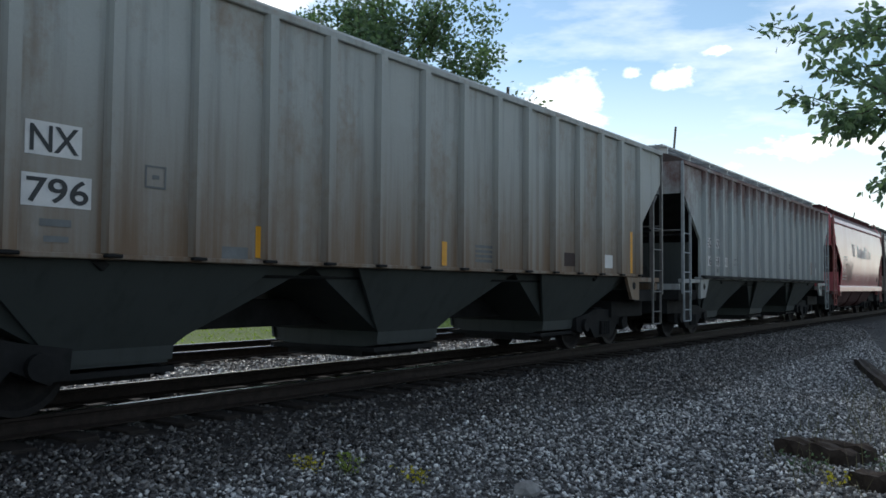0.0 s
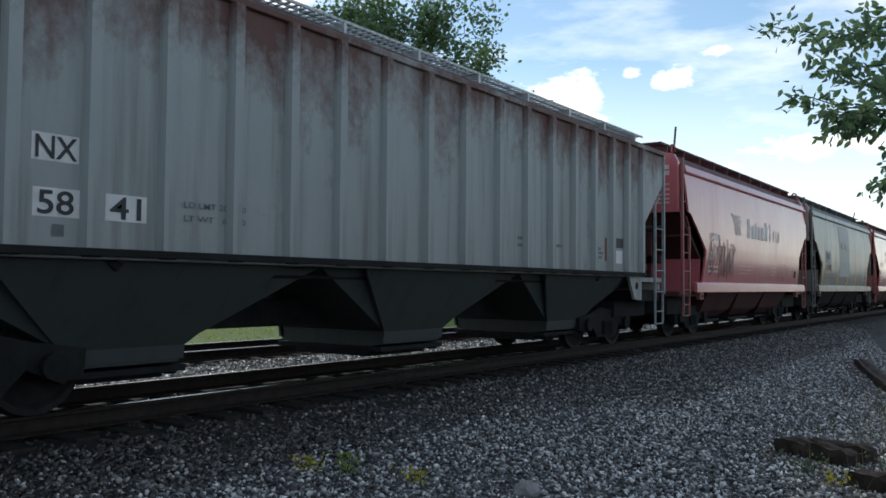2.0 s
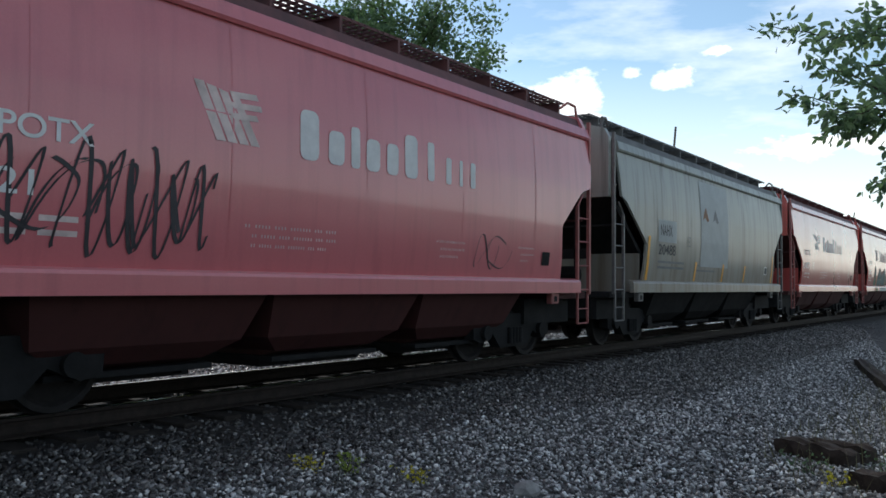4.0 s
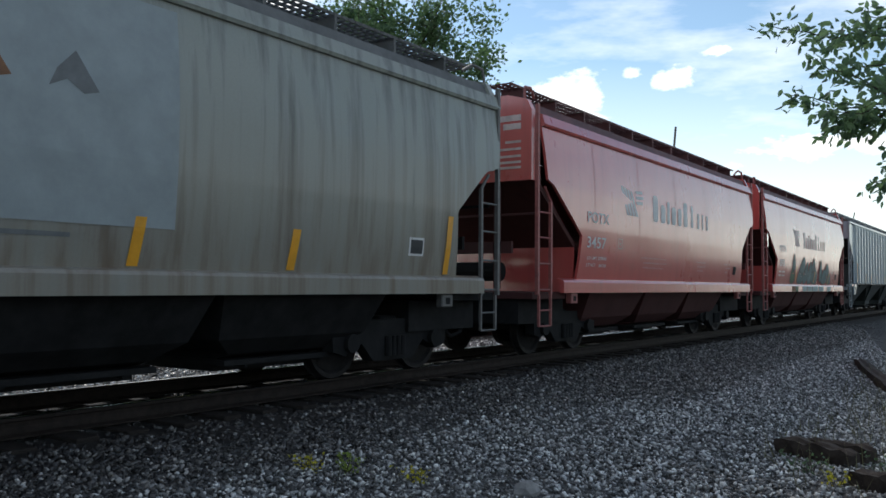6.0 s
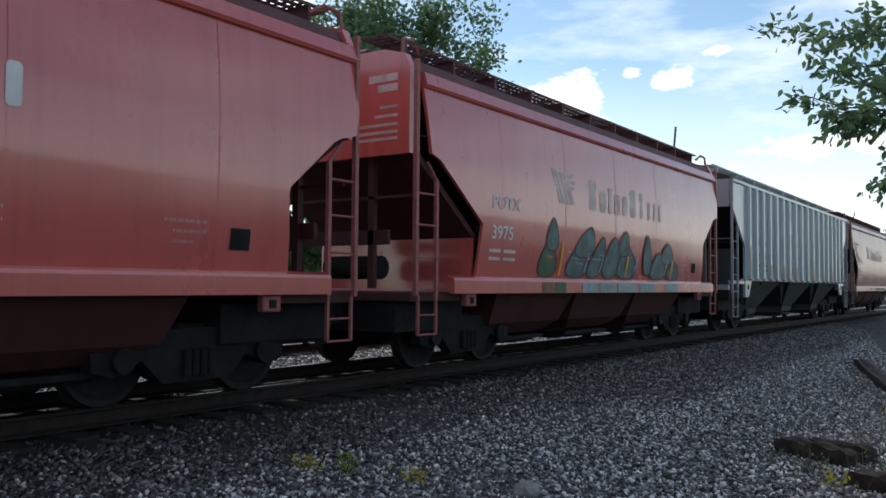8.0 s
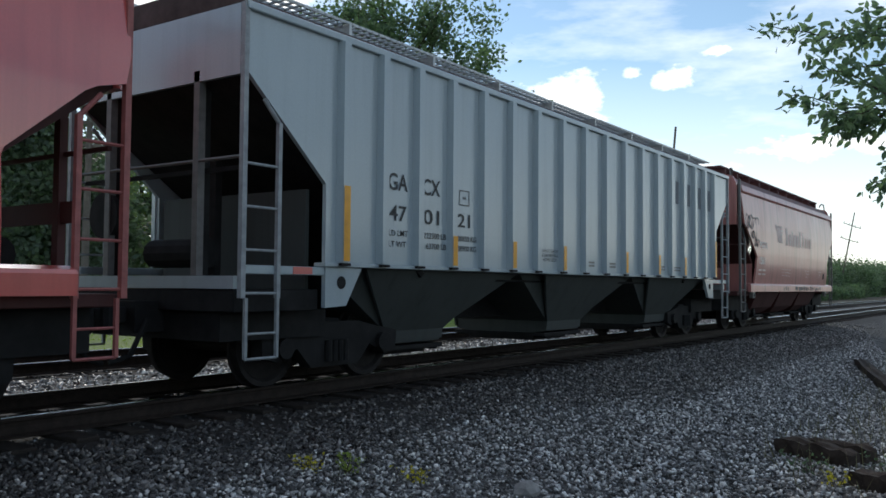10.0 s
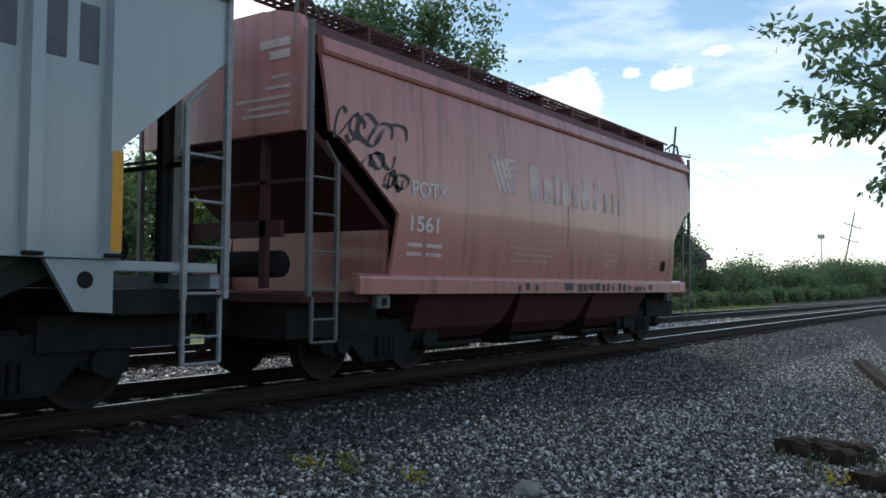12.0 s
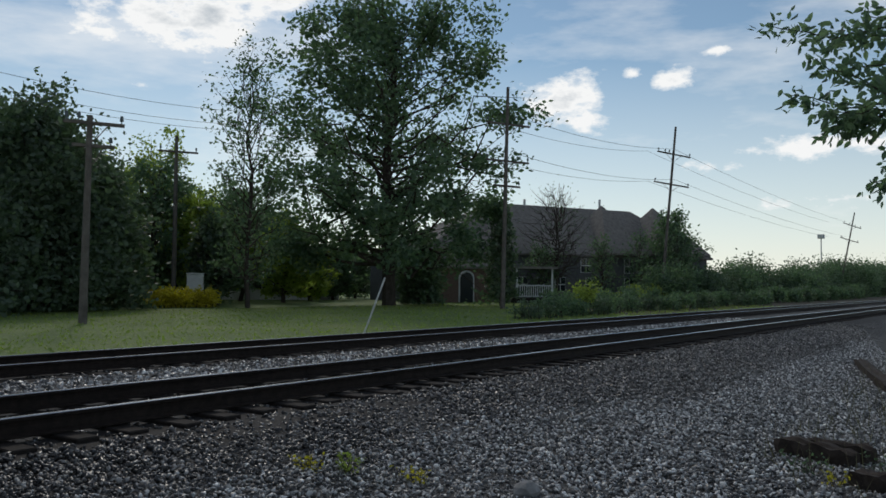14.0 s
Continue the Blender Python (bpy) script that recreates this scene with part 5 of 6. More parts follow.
def build_near_branch():
    rng = np.random.default_rng(9)
    branch = new("near_tree")
    tagged(branch, "young tree whose leafy branch hangs in close by", "tree")
    branch.location = (5.35, 0.10, 3.3)
    wood = bmesh.new()
    right, up = Vector((0.574, -0.819, 0)), Vector((-0.035, -0.025, 0.999))
    heart = EYE + Vector((0.81825, 0.57324, 0.04322)) * 4.5

    def spot(a, b, deep=0.0):
        return heart + right * a + up * b + Vector((0.818, 0.573, 0)) * deep - branch.location
    root = spot(3.0, 1.9, 0.2)
    stems = [((2.8, 1.20), (2.20, 1.19), (1.82, 1.28)), ((2.8, 1.20), (2.3, 1.18), (2.0, 1.10)), ((2.8, 1.10), (2.45, 1.02), (2.12, 0.98)), ((2.8, 0.95), (2.25, 0.80), (1.86, 0.96)),
             ((2.8, 0.92), (2.35, 0.74), (2.02, 0.74)), ((2.8, 0.90), (2.42, 0.76), (2.28, 0.70)), ((2.8, 0.60), (2.48, 0.47), (2.36, 0.36)), ((2.8, 1.30), (2.45, 1.22), (2.22, 1.25)),
             ((2.8, 1.05), (2.5, 0.92), (2.30, 0.90)), ((2.8, 0.55), (2.55, 0.45), (2.44, 0.33)), ((2.8, 0.85), (2.52, 0.70), (2.42, 0.62)), ((2.8, 0.88), (2.30, 0.80), (1.93, 0.88)), ((2.8, 0.82), (2.35, 0.74), (2.10, 0.68))]
    leaves = []
    for a, b, c in stems:
        dd = rng.uniform(-0.25, 0.25)
        pa, pb, pc = spot(*a, 0.1), spot(*b, dd), spot(*c, dd * 1.4)
        limb(wood, root, pa, 0.03, 0.012, rng, 2, 0.02)
        p1 = limb(wood, pa, pb, 0.009, 0.005, rng, 3, 0.03)
        p2 = limb(wood, pb, pc, 0.005, 0.002, rng, 4, 0.03)
        line = p1 + p2[1:]
        for i in range(len(line) - 1):
            for _ in range(25 if i >= 3 else 23):
                leaves.append((line[i].lerp(line[i + 1], rng.random()) + Vector(rng.normal(size=3)) * 0.036, (line[i + 1] - line[i]).normalized()))
    foot = spot(3.55, -1.9, 0.3)
    foot.z = -0.75 - branch.location.z
    limb(wood, foot, spot(3.4, 0.6, 0.3), 0.10, 0.07, rng, 5, 0.01)
    limb(wood, spot(3.4, 0.6, 0.3), root, 0.07, 0.03, rng, 3, 0.02)
    part("trunk", wood, M_TWIG, branch)
    bm = bmesh.new()
    for p, d in leaves:
        out = (d * 0.6 + Vector(rng.normal(size=3)) * 0.7 + Vector((0, 0, -0.35))).normalized()
        ln = rng.uniform(0.038, 0.066)
        w = ln * 0.25
        b = out.cross(Vector(rng.normal(size=3))).normalized()
        nrm = out.cross(b)
        q = p + out * 0.02
        rim = [q, q + out * ln * 0.3 + b * w, q + out * ln * 0.65 + b * w * 0.85, q + out * ln - nrm * w * 0.5, q + out * ln * 0.65 - b * w * 0.85, q + out * ln * 0.3 - b * w]
        mid = [q + out * ln * 0.3 - nrm * w * 0.3, q + out * ln * 0.65 - nrm * w * 0.35]
        v = [bm.verts.new(c) for c in rim]
        m = [bm.verts.new(c) for c in mid]
        for f in ((v[0], v[1], m[0]), (v[1], v[2], m[1], m[0]), (v[2], v[3], m[1]), (v[3], v[4], m[1]), (v[4], v[5], m[0], m[1]), (v[5], v[0], m[0])):
            bm.faces.new(f)
    tagged(part("leaves", bm, M_LEAF_NEAR, branch), kind="stuff")


build_near_branch()


# ---- poles and wires ----
def build_pole(x, y, height, arms, lean, label, radius=0.15):
    pole = new("telegraph_pole")
    pole.matrix_basis = pose(x, y, ground_height(y), lean * 0.82, lean * 0.57, 0)
    tagged(pole, label, "telegraph pole", "poles along the railway")
    bm = bmesh.new()
    add_tube(bm, (0, 0, -0.3), (0, 0, height), radius, radius * 0.62, n=12)
    part("shaft", bm, M_POLE, pole)
    for z, half, pins in arms:
        arm = part("crossarm", box(-0.06, 0.06, -half, half, z - 0.06, z + 0.06, bevel=0.01), M_POLE, pole)
        arm.matrix_basis = pose(0.17, 0, 0, 0, 0, 62)
        brace = bmesh.new()
        for s in (-1, 1):
            add_tube(brace, (0.07, s * half * 0.45, z - 0.05), (0.0, 0, z - 0.65), 0.018, n=5)
        part("brace", brace, M_POLE, arm)
        for k in pins:
            ins = bmesh.new()
            add_tube(ins, (0, k * half, z + 0.06), (0, k * half, z + 0.2), 0.02, n=6)
            add_tube(ins, (0, k * half, z + 0.16), (0, k * half, z + 0.34), 0.07, 0.05, n=8)
            part("insulator", ins, M_INSULATOR, arm)
    return pole


def build_poles():
    poles = [(16.9, 27.0, 7.25, ((7.0, 1.0, (-0.9, 0.5, 0.9)), (6.2, 0.7, (-0.8,))), 0.6), (44.8, 26.9, 13.75, ((11.45, 1.55, (-0.95, 0.3, 0.95)), (9.15, 1.55, (-0.95, 0.95)), (7.6, 0.95, (-0.9, 0.9))), 1.2),
             (72.4, 27.2, 15.75, ((13.3, 1.9, (-0.95, 0.3, 0.55, 0.95)), (10.6, 2.0, (-0.95, 0.0, 0.95))), 5.0), (150.6, 26.6, 14.2, ((12.0, 2.2, (-0.9, -0.3, 0.3, 0.9)), (9.6, 2.2, (-0.9, 0.9))), 11.5)]
    for x, y, h, arms, lean in poles:
        build_pole(x, y, h, arms, lean, "weathered wooden telegraph pole with crossarms, leaning slightly")
    build_pole(35.0, 45.8, 11.0, ((10.0, 1.25, (-0.9, 0.9)),), 0.0, "wooden utility pole among the garden trees", 0.17)
    # wires hang in shallow bows between the poles
    spans = []
    for p, q, zz in (((44.8, 26.9, 0), (72.4, 27.2, 0), (11.5, 13.4)), ((44.8, 26.9, 0), (72.4, 27.2, 0), (9.2, 10.7)),
                     ((72.4, 27.2, 0), (150.6, 26.6, 0), (13.4, 12.1)), ((72.4, 27.2, 0), (150.6, 26.6, 0), (10.7, 9.7))):
        for off in (-1.2, 1.2):
            spans.append(((p[0], p[1] + off, zz[0]), (q[0], q[1] + off, zz[1])))
    # the high lines that cross the sky above the evergreens
    for z0, z1 in ((10.4, 12.7), (9.7, 11.8), (9.4, 11.4)):
        spans.append(((12.2, 36.0, z0), (38.0, 43.4, z1)))
    for p, q in spans:
        cu = bpy.data.curves.new("wire", "CURVE")
        cu.dimensions, cu.bevel_depth, cu.bevel_resolution = "3D", 0.013, 1
        sp = cu.splines.new("POLY")
        sp.points.add(12)
        for i in range(13):
            t = i / 12
            v = Vector(p).lerp(Vector(q), t)
            v.z -= 0.5 * 4 * t * (1 - t)
            sp.points[i].co = (*v, 1)
        cu.materials.append(M_WIRE)
        tagged(new("overhead_wire", cu), "thin dark overhead wire", "wire", "overhead wires")
    # pale guy-wire guards
    for (x, y, z), (a, b, c) in (((19.0, 16.2, -0.34), (19.45, 15.7, 1.42)), ((7.55, 18.4, -0.34), (7.95, 18.25, 0.95)), ((7.45, 18.4, -0.34), (8.1, 18.5, 0.55))):
        g = part("guy_guard", add_tube(bmesh.new(), (0, 0, -0.1), (a - x, b - y, c - z), 0.028, n=8), M_PVC, None)
        g.location = (x, y, z)
        tagged(g, "pale slanting plastic guy-wire guard in the grass", "guy guard")
    lamp = new("lamp_post")
    lamp.location = (171.7, 33.2, -0.2)
    tagged(lamp, "tall far lamp post with a floodlight head", "lamp post")
    part("mast", add_tube(bmesh.new(), (0, 0, 0), (0, 0, 11.2), 0.16, 0.10, n=8), M_TRIM, lamp)
    part("lamp_head", box(-0.3, 0.3, -0.6, 0.6, 10.8, 11.6, bevel=0.05), M_TRIM, lamp)


build_poles()


# ---- house ----
def hip_roof(bm, x0, x1, y0, y1, z0, z1, over=0.45, first_run=None):
    x0, x1, y0, y1 = x0 - over, x1 + over, y0 - over, y1 + over
    run = min((y1 - y0) / 2, (x1 - x0) / 2)
    ym = (y0 + y1) / 2
    base = [bm.verts.new(c) for c in ((x0, y0, z0), (x1, y0, z0), (x1, y1, z0), (x0, y1, z0))]
    low = [bm.verts.new((v.co.x, v.co.y, z0 - 0.18)) for v in base]
    r0, r1 = bm.verts.new((x0 + (first_run or run), ym, z1)), bm.verts.new((x1 - run, ym, z1))
    bm.faces.new((base[0], base[1], r1, r0))
    bm.faces.new((base[1], base[2], r1))
    bm.faces.new((base[2], base[3], r0, r1))
    bm.faces.new((base[3], base[0], r0))
    for i in range(4):
        bm.faces.new((low[i], low[(i + 1) % 4], base[(i + 1) % 4], base[i]))
    bm.faces.new(low[::-1])


def house_window(house, m, w, h):
    win = part("window", box(-w / 2, w / 2, -0.06, 0.0, 0, h), M_TRIM, house)
    win.matrix_basis = m
    for i in range(2):
        for j in range(2):
            p = part("pane", box(-w / 2 + 0.06 + i * w / 2, -0.03 + i * w / 2 + 0.0, -0.075, -0.062, 0.06 + j * h / 2, h / 2 - 0.03 + j * h / 2), M_PANE, win)
    return win


def build_house():
    house = new("house")
    # the long front faces the railway
    house.matrix_basis = pose(59.5, 41.5, -0.2, 0, 0, -26)
    tagged(house, "two-storey grey house with brown hipped shingle roofs", "house")
    part("wall", box(-2.0, 31, 0, 11, 0, 4.4), M_SIDING, house)
    part("wall", box(-1.4, 3.8, -1.6, -0.003, 0, 3.0), M_BRICK, house, "brown brick entrance bay")
    roof = bmesh.new()
    hip_roof(roof, -2.0, 31, 0, 11, 4.4, 9.4, first_run=10.5)
    main = part("roof", roof, M_SHINGLE, house)
    for a in ((-1.4, 3.8, -1.6, 3.0, 3.02, 5.2), (17.0, 23.0, -1.0, 8.0, 4.6, 9.6), (23.6, 29.8, -0.8, 7.5, 4.7, 9.7)):
        bm = bmesh.new()
        hip_roof(bm, *a)
        part("roof", bm, M_SHINGLE, house)
    for x, y, z in ((7.5, 5.0, 8.9), (12.0, 5.5, 9.4), (21.5, 5.6, 9.9), (29.5, 5.0, 9.2)):
        part("roof_vent", add_tube(bmesh.new(), (x, y, z - 0.5), (x, y, z + 0.55), 0.12, n=8), M_TRIM, house)
    for x, z in ((5.4, 0.9), (8.0, 0.9), (10.2, 0.9), (12.2, 0.9), (15.8, 0.9), (20.5, 0.9), (25.5, 0.9), (28.5, 0.9), (9.8, 2.7), (15.2, 2.7), (20.5, 2.7), (27.0, 2.7)):
        house_window(house, pose(x, 0, z), 1.2, 1.35)
    for x, z in ((14.0, 7.0), (14.8, 6.8), (23.4, 6.8)):
        sky_light = part("roof_window", box(-0.45, 0.45, -0.5, 0.5, -0.03, 0.06), M_PANE, house, "pale roof window")
        sky_light.matrix_basis = pose(x, 1.15 + (z - 5.2) * 1.0 - 0.0, z + 0.05, 34, 0, 0)
    # arched door
    arch = [(-0.75, 0), (0.75, 0), (0.75, 2.1)] + [(0.75 * math.cos(a), 2.1 + 0.6 * math.sin(a)) for a in np.linspace(0.2, math.pi - 0.2, 9)] + [(-0.75, 2.1)]
    d = part("door_frame", add_prism(bmesh.new(), arch, -0.08, 0.0), M_TRIM, house, "pale arched door surround")
    d.matrix_basis = pose(1.2, -1.603, 0)
    door = part("door", add_prism(bmesh.new(), [(x * 0.84, z * 0.94) for x, z in arch], -0.12, -0.085), M_PANE, d, "dark arched door")
    deck = new("porch_railing")
    deck.matrix_basis = pose(61.6, 35.6, -0.25, 0, 0, -50)
    tagged(deck, "white porch railing with balusters by the house", "railing")
    part("deck", box(-0.2, 3.2, -0.2, 1.6, 0, 0.45), M_TIE, deck)
    part("handrail", box(0, 3.0, -0.05, 0.05, 1.45, 1.55), M_TRIM, deck)
    part("bottom_rail", box(0, 3.0, -0.04, 0.04, 0.58, 0.66), M_TRIM, deck)
    first = None
    for i in range(16):
        if first is None:
            first = b = part("baluster", box(-0.03, 0.03, -0.025, 0.025, 0.66, 1.45), M_TRIM, deck)
        else:
            b = share("baluster", first, deck)
        b.location = (0.1 + i * 0.187, 0, 0)
    for x in (0.0, 3.0):
        part("porch_post", box(x - 0.07, x + 0.07, -0.07, 0.07, 0, 2.9), M_TRIM, deck)
    part("porch_roof", box(-0.4, 3.4, -0.5, 2.4, 2.9, 3.1), M_SHINGLE, deck)
    # pale garden shed and low houses seen between the trunks
    for x, y, w, h, rot, lab in ((34.0, 42.4, 1.0, 2.0, -40, "small white utility cabinet on the lawn"),):
        cab = new("utility_cabinet")
        cab.matrix_basis = pose(x, y, -0.2, 0, 0, rot)
        tagged(cab, lab, "cabinet")
        part("body", box(-w / 2, w / 2, -0.4, 0.4, 0, h, bevel=0.03), M_TRIM, cab)
        part("lid", box(-w / 2 - 0.04, w / 2 + 0.04, -0.45, 0.45, h + 0.002, h + 0.06), M_TRIM, cab)
    far = new("far_house")
    far.matrix_basis = pose(45.5, 62.0, -0.2, 0, 0, -36)
    tagged(far, "pale low house half hidden behind garden trees", "house")
    part("wall", box(0, 16, 0, 8, 0, 3.2), M_TRIM, far)
    bm = bmesh.new()
    hip_roof(bm, 0, 16, 0, 8, 3.2, 5.6)
    part("roof", bm, M_SHINGLE, far)
    for x in (2, 5.5, 9, 12.5):
        house_window(far, pose(x, 0, 0.9), 1.5, 1.4)


build_house()


# ---- close by: old timbers, weeds, loose stones ----
def old_timber(x, y, length, rot, tilt, seed, label):
    rng = np.random.default_rng(seed)
    bm = bmesh.new()
    n = 9
    rings = []
    for i in range(n + 1):
        t = -length / 2 + length * i / n
        w, h = 0.115 + rng.normal() * 0.008, 0.085 + rng.normal() * 0.012
        if i in (0, n):
            w, h = w * 0.8, h * 0.75
        rings.append([bm.verts.new((t + rng.normal() * 0.015, sy * w + rng.normal() * 0.006, sz * h + rng.normal() * 0.006)) for sy, sz in ((-1, -1), (-0.3, -1.05), (1, -1), (1, 0.2), (1, 1), (0.2, 0.8), (-0.2, 1.1), (-1, 1), (-1, 0))])
    for a, b in zip(rings, rings[1:]):
        for i in range(9):
            bm.faces.new((a[i], a[(i + 1) % 9], b[(i + 1) % 9], b[i]))
    bm.faces.new(rings[0][::-1])
    bm.faces.new(rings[-1])
    ob = part("old_tie", bm, M_TIE_OLD, None)
    ob.matrix_basis = pose(x, y, ground_height(y) + 0.09, 0, tilt, rot)
    tagged(ob, label, "timber", "discarded ties")


M_TIE_OLD = plain("rotten_timber", (0.055, 0.042, 0.034), 0.9, 0.0, 0.55, 7.0)
old_timber(10.02, 1.88, 0.98, 66, 1, 1, "split rotten railway tie lying on the gravel")
old_timber(9.78, 1.98, 0.92, 64, -1, 2, "split rotten railway tie lying on the gravel")
old_timber(8.55, 1.10, 0.75, 58, 3, 3, "broken end of a rotten tie in weeds")
old_timber(19.4, 2.80, 5.8, 14, 0, 4, "long dark timber half buried in weeds")


def build_weeds():
    rng = np.random.default_rng(31)
    for k, (x, y, n, h, mat, lab) in enumerate(((5.75, 5.05, 46, 0.20, M_LEAF_FRESH, "small weed with yellow-green leaves in the gravel"), (6.15, 4.55, 30, 0.14, M_LEAF_YELLOW, "small weed with yellow flowers in the gravel"),
                                                (5.55, 5.3, 30, 0.15, M_LEAF_YELLOW, "small weed with yellow flowers in the gravel"), (9.0, 1.85, 30, 0.22, M_LEAF, "tall weed beside the old ties"),
                                                (9.2, 1.2, 40, 0.24, M_LEAF, "weeds growing round the old ties"), (8.5, 1.55, 20, 0.16, M_LEAF_YELLOW, "flowering weed near the old ties"))):
        w = new("weed")
        w.location = (x, y, ground_height(y))
        tagged(w, lab, "weed")
        wood = bmesh.new()
        tips = []
        for i in range(9):
            tip = Vector((rng.normal() * 0.10, rng.normal() * 0.10, h * rng.uniform(0.5, 1.0)))
            tips += [tuple(p) for p in limb(wood, (0, 0, -0.02), tip, 0.005, 0.002, rng, 3, 0.05)[1:]]
        tagged(part("stalk", wood, M_TWIG, w), kind="stuff")
        tips = np.array(tips)
        pos = tips[rng.integers(0, len(tips), n * 3)] + rng.normal(size=(n * 3, 3)) * 0.02
        quads_mesh("leaves", pos, rng.uniform(0.02, 0.05, n * 3), rng, mat, w)
    # dry grass blades on the bank beside the gravel
    n = 9000
    x = rng.uniform(8, 60, n)
    y = 3.4 - rng.random(n) ** 0.7 * 5.0 - 1.0 + 0.03 * x
    keep = rng.random(n) < 0.9
    x, y = x[keep], y[keep]
    n = len(x)
    z = np.array([ground_height(v) for v in y])
    hh = rng.uniform(0.10, 0.42, n)
    lean = rng.normal(size=(n, 2)) * 0.35 * hh[:, None]
    wd = rng.normal(size=(n, 2))
    wd = wd / np.linalg.norm(wd, axis=1)[:, None] * 0.006
    v = np.stack([np.stack([x - wd[:, 0], y - wd[:, 1], z], 1), np.stack([x + wd[:, 0], y + wd[:, 1], z], 1), np.stack([x + lean[:, 0], y + lean[:, 1], z + hh], 1)], 1).reshape(-1, 3)
    ob = mesh_object("bank_grass", v, [(3 * i, 3 * i + 1, 3 * i + 2) for i in range(n)], M_DRY, None)
    tagged(ob, "dry straggling grass blades on the bank", "grass", kind="stuff")
    # lawn blades
    n = 25000
    x, y = rng.uniform(5, 75, n), 15.6 + rng.random(n) ** 1.6 * 22
    z = np.interp(y, [15.4, 17.0, 24.0, 60.0], [-0.34, -0.34, -0.22, -0.18])
    hh = rng.uniform(0.03, 0.09, n)
    lean = rng.normal(size=(n, 2)) * 0.06
    wd = rng.normal(size=(n, 2)) * 0.02
    v = np.stack([np.stack([x - wd[:, 0], y - wd[:, 1], z], 1), np.stack([x + wd[:, 0], y + wd[:, 1], z], 1), np.stack([x + lean[:, 0], y + lean[:, 1], z + hh], 1)], 1).reshape(-1, 3)
    ob = mesh_object("lawn_blades", v, [(3 * i, 3 * i + 1, 3 * i + 2) for i in range(n)], M_LAWN_BLADE, None)
    tagged(ob, "short green grass of the mown lawn", "grass", kind="stuff")


M_DRY = leaf_material("dry_grass", (0.10, 0.085, 0.04), (0.20, 0.18, 0.10), 0.2)
M_LAWN_BLADE = leaf_material("lawn_blades", (0.20, 0.26, 0.055), (0.30, 0.35, 0.10), 0.6)
build_weeds()


def build_stones(name, n, place, size_lo, size_hi, seed, label, material=None):
    """Angular crushed stones, each a squashed and knocked-about eight- to twelve-cornered lump."""
    rng = np.random.default_rng(seed)
    g = (1 + 5 ** 0.5) / 2
    ico = np.array([(-1, g, 0), (1, g, 0), (-1, -g, 0), (1, -g, 0), (0, -1, g), (0, 1, g), (0, -1, -g), (0, 1, -g), (g, 0, -1), (g, 0, 1), (-g, 0, -1), (-g, 0, 1)]) / 1.9
    tri = np.array([(0, 11, 5), (0, 5, 1), (0, 1, 7), (0, 7, 10), (0, 10, 11), (1, 5, 9), (5, 11, 4), (11, 10, 2), (10, 7, 6), (7, 1, 8), (3, 9, 4), (3, 4, 2), (3, 2, 6), (3, 6, 8), (3, 8, 9), (4, 9, 5), (2, 4, 11), (6, 2, 10), (8, 6, 7), (9, 8, 1)])
    pos = place(rng, n)
    n = len(pos)
    s = rng.uniform(size_lo, size_hi, n)
    shape = ico[None] * (1 + np.clip(rng.normal(size=(n, 12, 1)) * 0.42, -0.65, 0.8)) * np.stack([rng.uniform(0.7, 1.25, n), rng.uniform(0.6, 1.0, n), rng.uniform(0.45, 0.8, n)], 1)[:, None]
    q = rng.normal(size=(n, 4)) * np.array([1, 0.35, 0.35, 1])
    q /= np.linalg.norm(q, axis=1)[:, None]
    w, x, y, z = q.T
    rot = np.stack([np.stack([1 - 2 * (y * y + z * z), 2 * (x * y - z * w), 2 * (x * z + y * w)], 1), np.stack([2 * (x * y + z * w), 1 - 2 * (x * x + z * z), 2 * (y * z - x * w)], 1),
                    np.stack([2 * (x * z - y * w), 2 * (y * z + x * w), 1 - 2 * (x * x + y * y)], 1)], 1)
    v = np.einsum("nij,nkj->nki", rot, shape) * s[:, None, None] * 0.5 + pos[:, None]
    f = (tri[None] + (np.arange(n) * 12)[:, None, None]).reshape(-1)
    me = bpy.data.meshes.new(name)
    me.vertices.add(n * 12)
    me.vertices.foreach_set("co", v.ravel())
    me.loops.add(len(f))
    me.loops.foreach_set("vertex_index", f)
    me.polygons.add(len(f) // 3)
    me.polygons.foreach_set("loop_start", np.arange(len(f) // 3) * 3)
    me.polygons.foreach_set("loop_total", np.full(len(f) // 3, 3))
    me.update(calc_edges=True)
    me.materials.append(material or M_STONE)
    tagged(new(name, me), label, "gravel", kind="stuff")


YS = np.linspace(-2, 18, 401)
ZS = np.array([ground_height(v) for v in YS])


def shoulder(rng, n):
    x = 2.5 + rng.random(n) ** 1.7 * 34
    y = 0.8 + rng.random(n) ** 0.9 * 6.0
    keep = (y > 7.6 - 0.85 * x) & (y > 0.03 * x + 0.5) & (x < 9 + 5 * y)
    keep &= rng.random(n) > np.clip((y - 5.3) / 1.3, 0, 0.9) * np.clip(1.5 - x / 16, 0.35, 1)
    x, y = x[keep], y[keep]
    return np.stack([x, y, np.interp(y, YS, ZS) + rng.uniform(-0.01, 0.03, len(x))], 1)


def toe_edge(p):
    """Signed distance beyond the foot of the shoulder's darker slope."""
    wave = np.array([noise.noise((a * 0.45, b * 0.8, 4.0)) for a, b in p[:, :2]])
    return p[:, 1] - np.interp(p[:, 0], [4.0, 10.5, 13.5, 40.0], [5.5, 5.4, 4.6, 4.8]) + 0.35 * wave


def flat_toe(rng, n):
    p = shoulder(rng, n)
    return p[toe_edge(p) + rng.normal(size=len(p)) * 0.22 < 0]


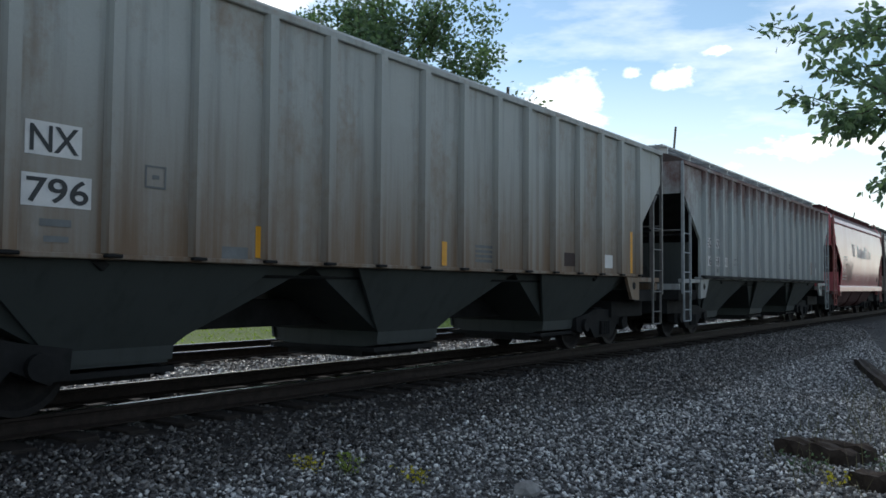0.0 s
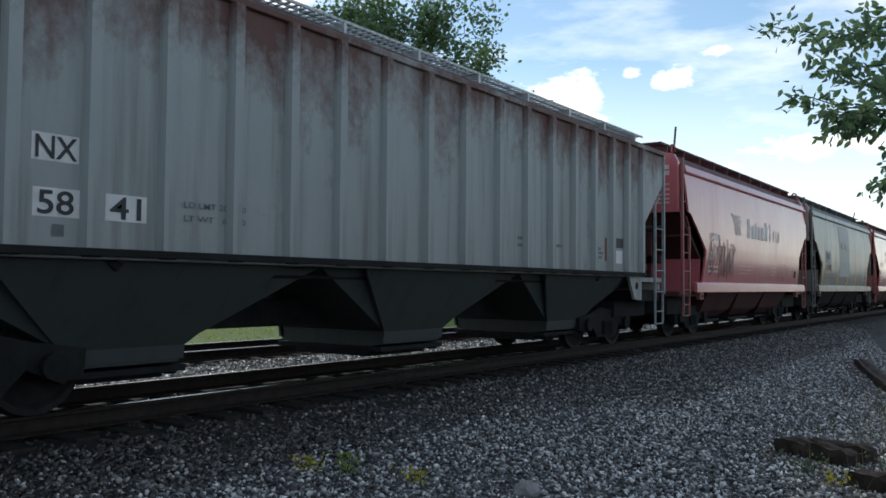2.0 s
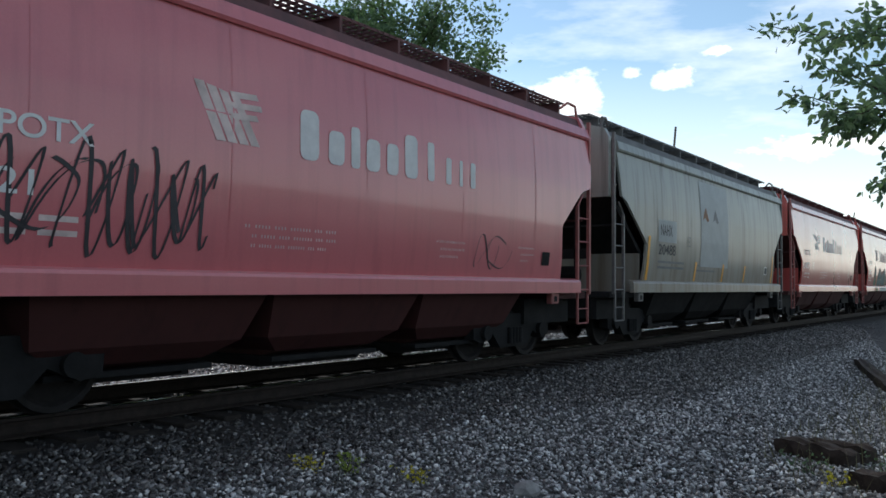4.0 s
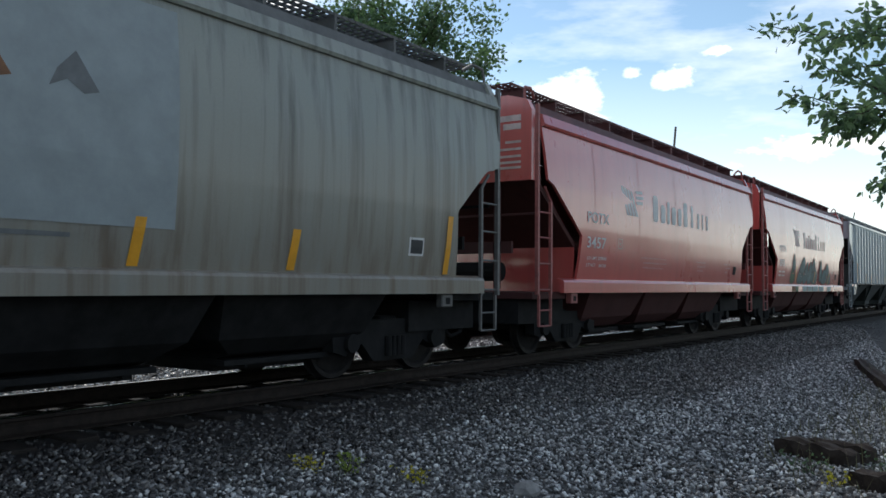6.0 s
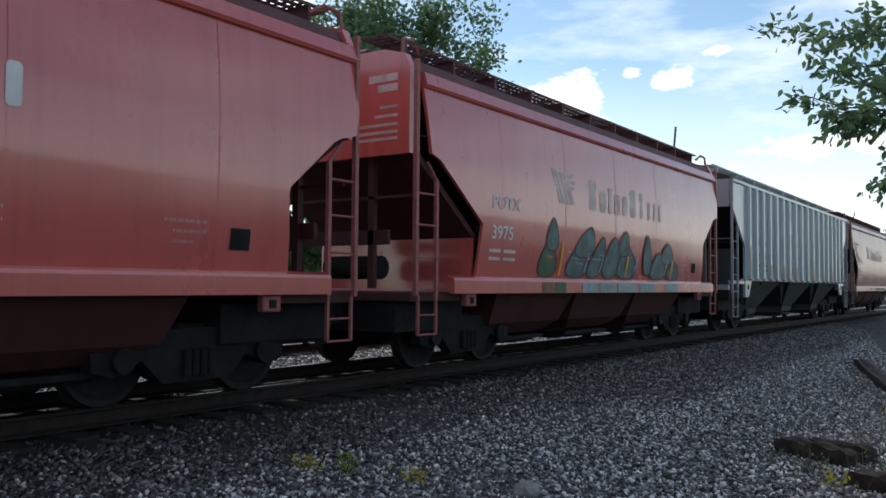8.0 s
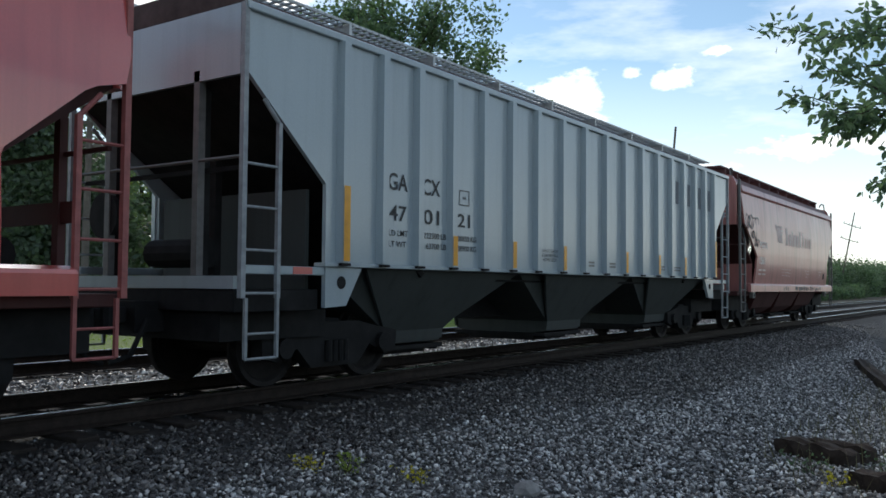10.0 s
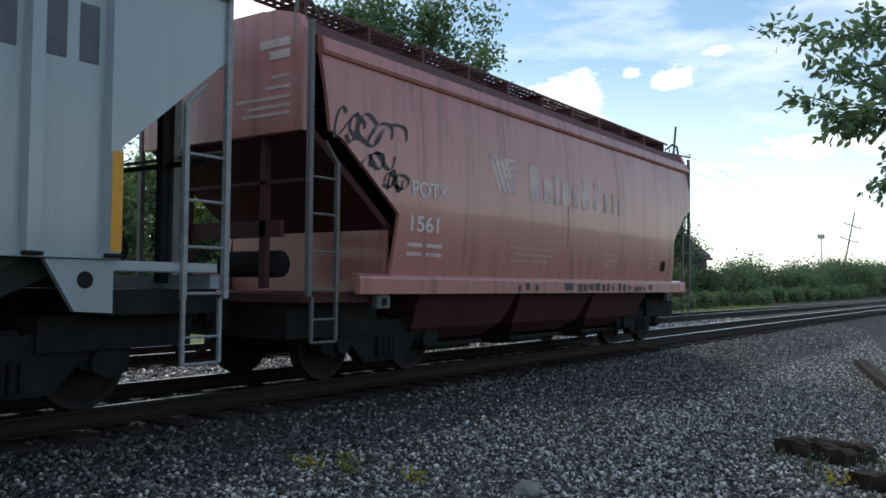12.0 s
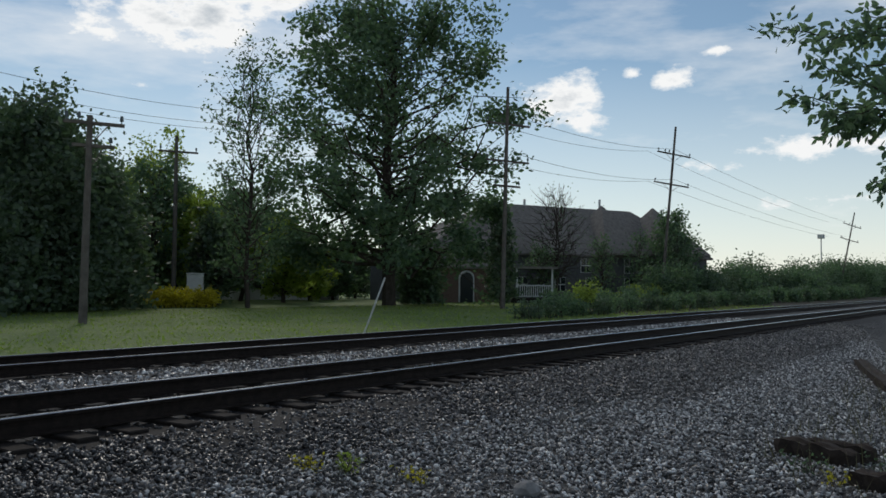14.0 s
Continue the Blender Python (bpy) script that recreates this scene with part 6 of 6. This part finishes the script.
def shaded_slope(rng, n):
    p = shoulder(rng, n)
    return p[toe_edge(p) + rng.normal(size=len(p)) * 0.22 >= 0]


def cribs(rng, n):
    x = 3.5 + rng.random(n) ** 1.5 * 36
    y = rng.uniform(9.3, 11.75, n)
    return np.stack([x, y, np.interp(y, YS, ZS) + rng.uniform(-0.03, 0.02, n)], 1)


build_stones("ballast_stones", 135000, flat_toe, 0.022, 0.056, 51, "angular pale grey crushed ballast stones")
build_stones("slope_ballast_stones", 120000, shaded_slope, 0.022, 0.056, 54, "brownish ballast stones coloured darker for the shaded slope below the rails", M_STONE_SLOPE)
build_stones("ballast_stones", 16000, cribs, 0.04, 0.09, 52, "angular grey crushed ballast stones")


def between_ties(rng, n):
    x = 3.0 + rng.random(n) ** 1.5 * 36
    y = np.where(rng.random(n) < 0.75, 5.5, 11.6) + rng.random(n) * np.where(rng.random(n) < 0.7, 1.5, 3.6)
    keep = (np.abs((x + 6) % 0.55 - 0.275) < 0.14) | (y < 6.9)
    x, y = x[keep], y[keep]
    return np.stack([x, y, np.interp(y, YS, ZS) + rng.uniform(-0.03, 0.01, len(x))], 1)


build_stones("oily_stones", 26000, between_ties, 0.04, 0.08, 53, "oil-darkened ballast stones between the ties", M_STONE_OILY)
rock_bm = bmesh.new()
bmesh.ops.create_icosphere(rock_bm, subdivisions=2, radius=0.13)
for v in rock_bm.verts:
    v.co = Vector((v.co.x * 1.2, v.co.y * 0.8, v.co.z * 0.7)) * (1 + 0.25 * noise.noise(v.co * 9))
pale = part("pale_rock", rock_bm, plain("pale_stone", (0.28, 0.27, 0.255), 0.8, 0.0, 0.3, 8.0), None)
pale.location = (6.45, 3.62, ground_height(3.62) + 0.05)
tagged(pale, "larger pale broken rock lying in the gravel", "rock")


# ---- what moves ----
def motions():
    for car, x_front in MOVING:
        walk(car, [(t, pose(x_front - travelled(t), TRACK_Y, 0)) for t in np.arange(0.0, 14.01, 1.0)])
    times = [i * 2 / 30 for i in range(211)]
    for wheel, x in WHEELS:
        rows = []
        for t in times:
            rows.append((t, pose(x, 0, WHEEL_R, 0, -math.degrees(travelled(t) / WHEEL_R) % 360, 0)))
        walk(wheel, rows)


motions()
